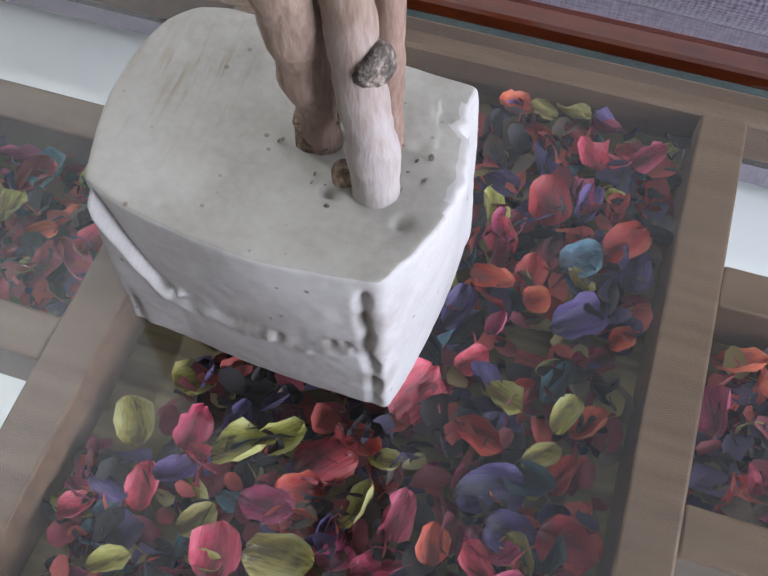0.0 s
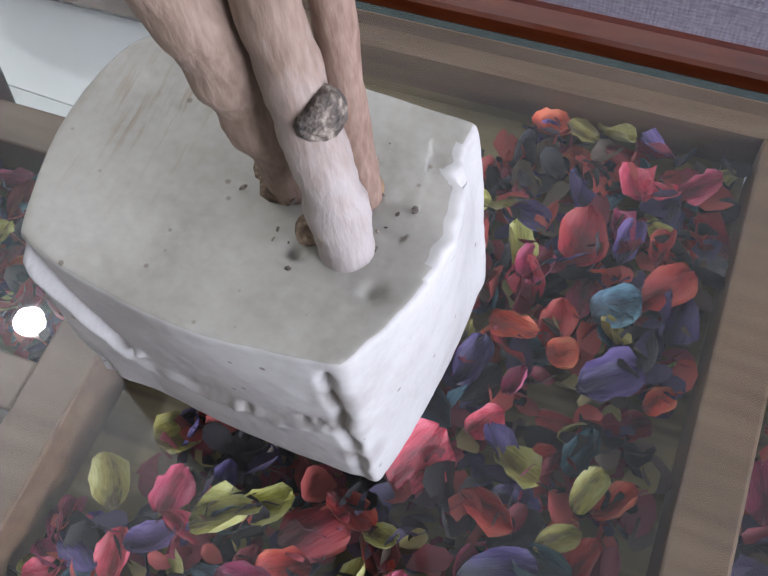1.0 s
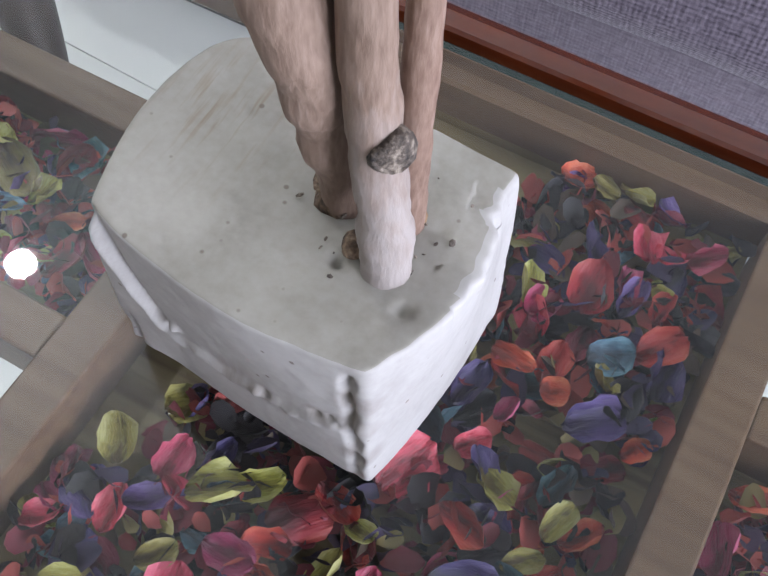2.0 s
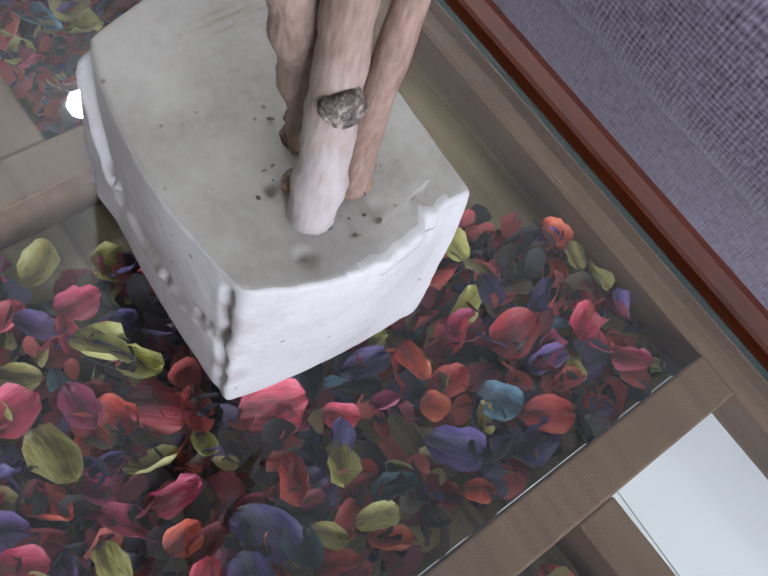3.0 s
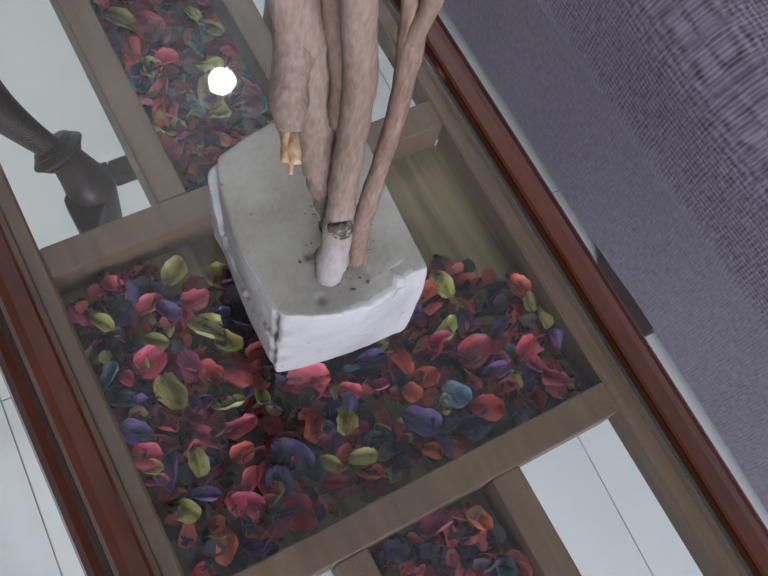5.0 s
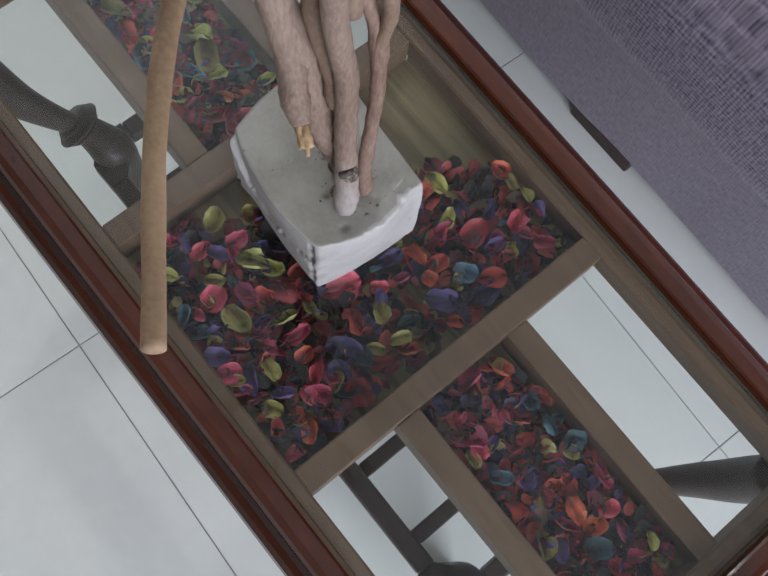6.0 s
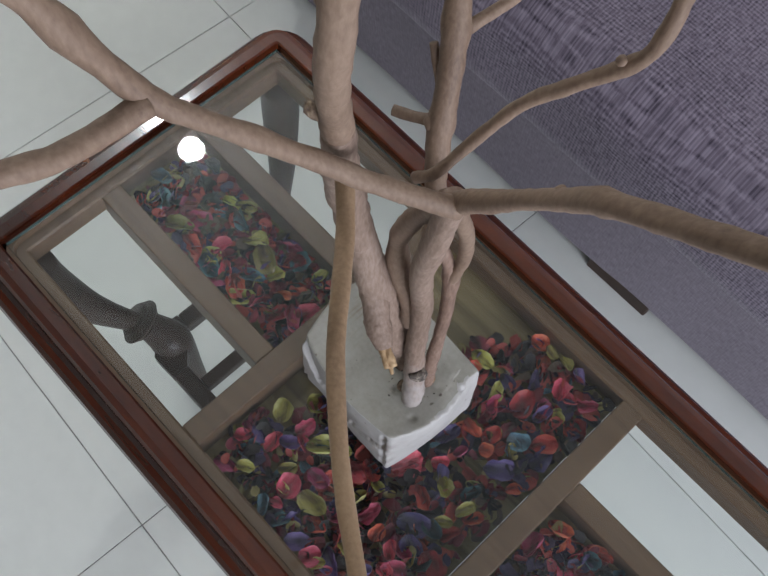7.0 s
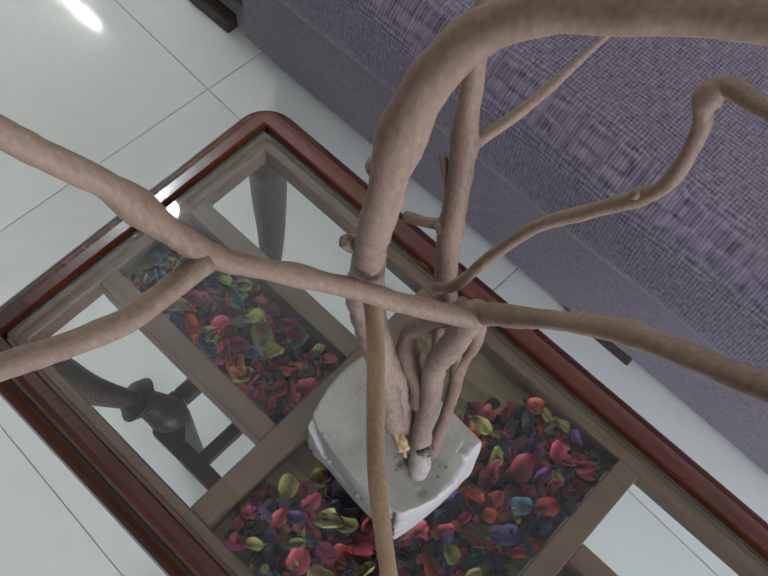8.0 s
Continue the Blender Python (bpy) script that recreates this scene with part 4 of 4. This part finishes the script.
branch("side_branch", [(0.0169, -0.0441, 0.9595, 0.0052), (-0.0031, -0.0677, 0.9792, 0.0046), (-0.02, -0.0865, 0.9982, 0.0043), (-0.0313, -0.1075, 1.025, 0.0041), (-0.0385, -0.1232, 1.045, 0.0041), (-0.0471, -0.1355, 1.062, 0.0045), (-0.0586, -0.1494, 1.099, 0.0045), (-0.0662, -0.1587, 1.117, 0.0041), (-0.0739, -0.1693, 1.137, 0.0041), (-0.0904, -0.1894, 1.181, 0.0038), (-0.1007, -0.1995, 1.211, 0.0035)], BARK, lumps=((0.58, 0.25, 0.02), (0.3, 0.12, 0.03)), seed=7.0)
branch("twig", [(-0.044, -0.1355, 1.058, 0.0048), (-0.0427, -0.1545, 1.061, 0.0044), (-0.0419, -0.1701, 1.066, 0.0042), (-0.0453, -0.1909, 1.074, 0.004), (-0.0488, -0.2089, 1.083, 0.004), (-0.0535, -0.2421, 1.096, 0.0035)], BARK, seed=9.0)
branch("side_branch", [(0.0117, -0.0419, 0.9549, 0.0054), (0.0217, -0.0427, 0.9701, 0.0054), (0.0406, -0.0467, 1.003, 0.0041), (0.0584, -0.0516, 1.034, 0.004), (0.0748, -0.0572, 1.062, 0.0043), (0.0937, -0.0639, 1.086, 0.0039), (0.1113, -0.0694, 1.107, 0.0038), (0.1506, -0.0791, 1.149, 0.0036)],
       BARK, lumps=((0.57, 0.16, 0.02),), seed=11.0)
branch("twig", [(-0.0108, -0.04, 0.9434, 0.0027), (-0.0028, -0.0366, 0.9549, 0.0027), (0.0032, -0.0226, 0.9727, 0.0028), (0.014, -0.0145, 1.002, 0.0029), (0.0286, -0.0096, 1.026, 0.003), (0.0433, -0.0035, 1.048, 0.003), (0.0485, -0.0017, 1.065, 0.0031), (0.0476, 0.0015, 1.088, 0.0031), (0.0441, 0.0028, 1.1, 0.0039), (0.0469, 0.0067, 1.106, 0.0039), (0.061, 0.0035, 1.111, 0.0033), (0.0812, -0.0016, 1.119, 0.0031)], BARK, rough=0.1, lumps=((0.74, 0.35, 0.03), (0.45, 0.12, 0.02)), seed=13.0, label="crooked brown twig")
branch("stem", [(-0.015, -0.0078, 0.8005, 0.006), (-0.024, -0.001, 0.849, 0.0062), (-0.0319, 0.0037, 0.8715, 0.0062), (-0.0385, 0.0098, 0.894, 0.0068), (-0.0457, 0.0189, 0.9224, 0.0065), (-0.0529, 0.027, 0.9506, 0.0068), (-0.0623, 0.037, 0.9757, 0.006), (-0.0764, 0.0564, 1.016, 0.0055)],
       BARK, lumps=((0.45, 0.15, 0.03), (0.72, 0.2, 0.03)), seed=15.0)
branch("twig", [(-0.041, 0.012, 0.902, 0.0026), (-0.049, 0.0165, 0.92, 0.0025), (-0.06, 0.021, 0.937, 0.0022)], BARK, seed=17.0)
branch("twig", [(-0.0498, 0.03, 0.9489, 0.0034), (-0.0425, 0.0536, 0.9592, 0.003), (-0.0392, 0.0735, 0.9664, 0.0027), (-0.0351, 0.0996, 0.9795, 0.0018), (-0.03, 0.13, 0.993, 0.0016)], BARK, seed=19.0)
branch("twig", [(-0.0452, 0.0099, 0.8983, 0.0034), (-0.0548, 0.005, 0.8961, 0.003), (-0.0641, 0.0015, 0.8944, 0.003)], BARK, seed=21.0)
branch("stem", [(-0.004, 0.0085, 0.552, 0.0064), (-0.003, 0.0065, 0.58, 0.006), (-0.002, 0.004, 0.612, 0.0058), (-0.002, 0.005, 0.66, 0.005), (-0.004, 0.008, 0.712, 0.0048), (-0.007, 0.007, 0.766, 0.0048), (-0.011, 0.002, 0.798, 0.004), (-0.015, -0.004, 0.825, 0.0038), (-0.01, -0.015, 0.876, 0.0035), (0.0, -0.03, 0.93, 0.003)],
       BARKRED, lumps=((0.55, 0.2, 0.03),), seed=23.0, label="thin reddish brown stem")
branch("twig", [(-0.006, 0.006, 0.768, 0.0045), (-0.002, 0.007, 0.805, 0.0045), (0.002, -0.005, 0.858, 0.0045), (0.006, -0.021, 0.903, 0.0045), (0.01, -0.036, 0.945, 0.0045)], BARK, seed=25.0)
branch("side_branch", [(-0.018, -0.012, 0.7, 0.0055), (-0.022, -0.013, 0.734, 0.006), (-0.029, -0.016, 0.769, 0.0062), (-0.034, -0.017, 0.81, 0.0062), (-0.017, -0.031, 0.878, 0.0058), (-0.003, -0.036, 0.919, 0.0055), (0.009, -0.042, 0.952, 0.0055)], BARK, lumps=((0.4, 0.2, 0.05),), seed=27.0)
broken = branch("broken_branch", [(-0.04, -0.028, 0.768, 0.0085), (-0.033, -0.032, 0.749, 0.0086), (-0.023, -0.038, 0.733, 0.008), (-0.0135, -0.0425, 0.7225, 0.0066), (-0.0115, -0.0433, 0.721, 0.005)], BARKPALE, 8, 16, 0.12, lumps=((0.45, 0.1, 0.1),), seed=28.0, label="short broken branch, pale brown bark")
for a, b, r in (((-0.014, -0.041, 0.7215), (0.0005, -0.0465, 0.7145), 0.0034), ((-0.0125, -0.045, 0.7225), (-0.0005, -0.0505, 0.7175), 0.0024), ((-0.012, -0.043, 0.7215), (0.0035, -0.0495, 0.7125), 0.0014)):
    branch("split_end", [(*a, r), (*[(p + q) / 2 for p, q in zip(a, b)], r * 1.05), (*b, r * 0.8)], RAWWOOD, 5, 6, 0.35, seed=29 + r * 1000, label="raw split wood", parent=broken)
branch("knot", [(-0.028, -0.0762, 1.013, 0.0048), (-0.0315, -0.08, 1.0145, 0.0042), (-0.0335, -0.082, 1.015, 0.0024)], BARKKNOT, rough=0.3, seed=31.0, label="dark bark-rimmed branch scar")
branch("knot", [(-0.0065, -0.0055, 0.615, 0.006), (-0.0022, -0.0098, 0.6165, 0.0066), (0.0002, -0.0125, 0.6178, 0.0056), (0.001, -0.0135, 0.618, 0.0034)], BARKDARK, rough=0.3, seed=33.0, label="dark rough knot")

branch("bark_rim", [(-0.0268, 0.0062, 0.554, 0.0092), (-0.0268, 0.006, 0.56, 0.0087), (-0.0272, 0.005, 0.566, 0.0075)], BARKKNOT, 8, 18, 0.3, seed=35.0, label="dark crumbling bark round the stem foot")
branch("bark_rim", [(-0.004, 0.0085, 0.555, 0.0078), (-0.004, 0.0085, 0.559, 0.0072), (-0.004, 0.008, 0.563, 0.006)], BARKTAN, 8, 16, 0.4, seed=36.0, label="frayed bark round the thin stem's foot")
branch("bark_rim", [(-0.013, -0.011, 0.555, 0.0045), (-0.0125, -0.01, 0.559, 0.0042), (-0.012, -0.009, 0.562, 0.003)], BARKKNOT, 8, 14, 0.45, seed=37.0, label="frayed bark scrap at the stem's foot")
bm = bmesh.new()
for _ in range(44):
    x, y = rng.gauss(-0.008, 0.018), rng.gauss(0.008, 0.015)
    if not (-0.07 < x < 0.015 and -0.035 < y < 0.035):
        continue
    r = rng.uniform(0.0004, 0.0013)
    made = bmesh.ops.create_icosphere(bm, subdivisions=1, radius=r, matrix=pose(x, y, 0.1035 - 0.001 * max(0, x) * 60, rng.uniform(0, 90), rng.uniform(0, 90), 0) @ Matrix.Diagonal((1, rng.uniform(0.5, 2.2), 0.6, 1)))
tagged(part("bark_crumb", bm, BARKDARK, sculpture), kind="stuff")
# stubs and buds left where twigs broke off
for x, y, z, dx, dy, dz, r in ((0.075, -0.057, 1.063, -0.2, -0.4, 0.9, 0.0028), (0.057, -0.051, 1.036, 0.3, 0.8, 0.4, 0.002),
                               (-0.045, 0.009, 0.899, 0.8, -0.5, 0.3, 0.0036), (-0.056, 0.031, 0.956, 0.9, 0.2, 0.1, 0.0034), (0.041, -0.006, 1.05, 0.2, -0.7, 0.6, 0.0022), (-0.012, -0.012, 0.74, 0.7, -0.6, 0.3, 0.0035),
                               (-0.007, 0.006, 0.766, 0.8, -0.3, 0.2, 0.003), (-0.034, -0.018, 0.81, -0.4, 0.4, 0.8, 0.004), (-0.0085, -0.0885, 1.1, -0.7, -0.3, 0.4, 0.0042)):
    d = Vector((dx, dy, dz)).normalized() * r * 1.1
    branch("bud", [(x, y, z, r), (x + d.x, y + d.y, z + d.z, r * 0.95), (x + 1.5 * d.x, y + 1.5 * d.y, z + 1.5 * d.z, r * 0.6)], BARK, 3, 10, 0.2, seed=50 + x * 100)

# ---- the sofa ----
sofa = thing("sofa", "purple-grey woven fabric sofa beside the table", "sofa", at=(0.3, 0.9, 0))


def cushion_mesh(x0, x1, y0, y1, z0, z1, r, cuts=40, lift=0.0):
    bm = bmesh.new()
    bmesh.ops.create_cube(bm, size=2)
    bmesh.ops.subdivide_edges(bm, edges=bm.edges[:], cuts=cuts, use_grid_fill=True)
    for v in bm.verts:
        half = Vector(((x1 - x0) / 2, (y1 - y0) / 2, (z1 - z0) / 2))
        p = Vector([c * h for c, h in zip(v.co, half)])
        inner = Vector([max(-h + r, min(h - r, c)) for c, h in zip(p, half)])
        d = p - inner
        if d.length > 1e-6:
            p = inner + d.normalized() * r
        puff = (1 - v.co.x ** 2) ** 0.5 * (1 - v.co.y ** 2) ** 0.5 if abs(v.co.x) < 1 and abs(v.co.y) < 1 else 0
        if v.co.z > 0:
            p.z += lift * puff
        p += 0.004 * Vector((noise.noise(p * 6), noise.noise(p * 6 + Vector((3, 0, 0))), noise.noise(p * 6 + Vector((0, 3, 0)))))
        v.co = p + Vector(((x0 + x1) / 2, (y0 + y1) / 2, (z0 + z1) / 2))
    return bm


# places are taken from the sofa's own foot point
part("base", cushion_mesh(-1.1, 1.2, -0.425, 0.48, 0.018, 0.235, 0.014, 30), SOFABASE, sofa, "plain purple-grey cloth base")
part("seat_cushion", cushion_mesh(-1.1, 1.2, -0.47, 0.3, 0.225, 0.43, 0.07, 60, 0.02), SOFA, sofa, "woven purple-grey seat cushion", smooth=True)
part("backrest", cushion_mesh(-1.08, 1.2, 0.24, 0.5, 0.3, 0.85, 0.09, 40), SOFA, sofa, smooth=True)
part("arm", cushion_mesh(-1.3, -1.105, -0.4, 0.5, 0.035, 0.6, 0.04, 30), SOFAARM, sofa, "dark brown patterned arm", smooth=True)
for x in (-1.2, -0.3, 1.1):
    part("foot", box(x - 0.058, x + 0.058, -0.4245, -0.4, 0.0, 0.034, 0.003), DARKWOOD, sofa, "dark wooden foot")

# ---- the tiled floor ----
floor = tagged(part("floor", box(X0 - T, X1 + T, Y0 - T, Y1 + T, -0.1, -0.004), GROUT), "glossy white square floor tiles with thin grey joints", "floor", kind="structure")
SIDE, TURN_TILES = 0.6, radians(-2.75)
bm = box(-SIDE / 2 + 0.0007, SIDE / 2 - 0.0007, -SIDE / 2 + 0.0007, SIDE / 2 - 0.0007, -0.006, 0.0, 0.0005)
tile = part("tile", bm, TILE, floor)
tile_data = tile.data
first = True
for i in range(-8, 6):
    for j in range(-6, 4):
        lx, ly = (i + 0.5) * SIDE, (j + 0.5) * SIDE
        x = -0.207 + lx * math.cos(TURN_TILES) - ly * math.sin(TURN_TILES)
        y = -0.259 + lx * math.sin(TURN_TILES) + ly * math.cos(TURN_TILES)
        if not (X0 - 0.1 < x < X1 - 0.2 and Y0 + 0.2 < y < Y1 + 0.05):
            continue
        ob = tile if first else new("tile", tile_data)
        first = False
        ob.parent = floor
        ob.matrix_basis = pose(x, y, 0, 0, 0, math.degrees(TURN_TILES))
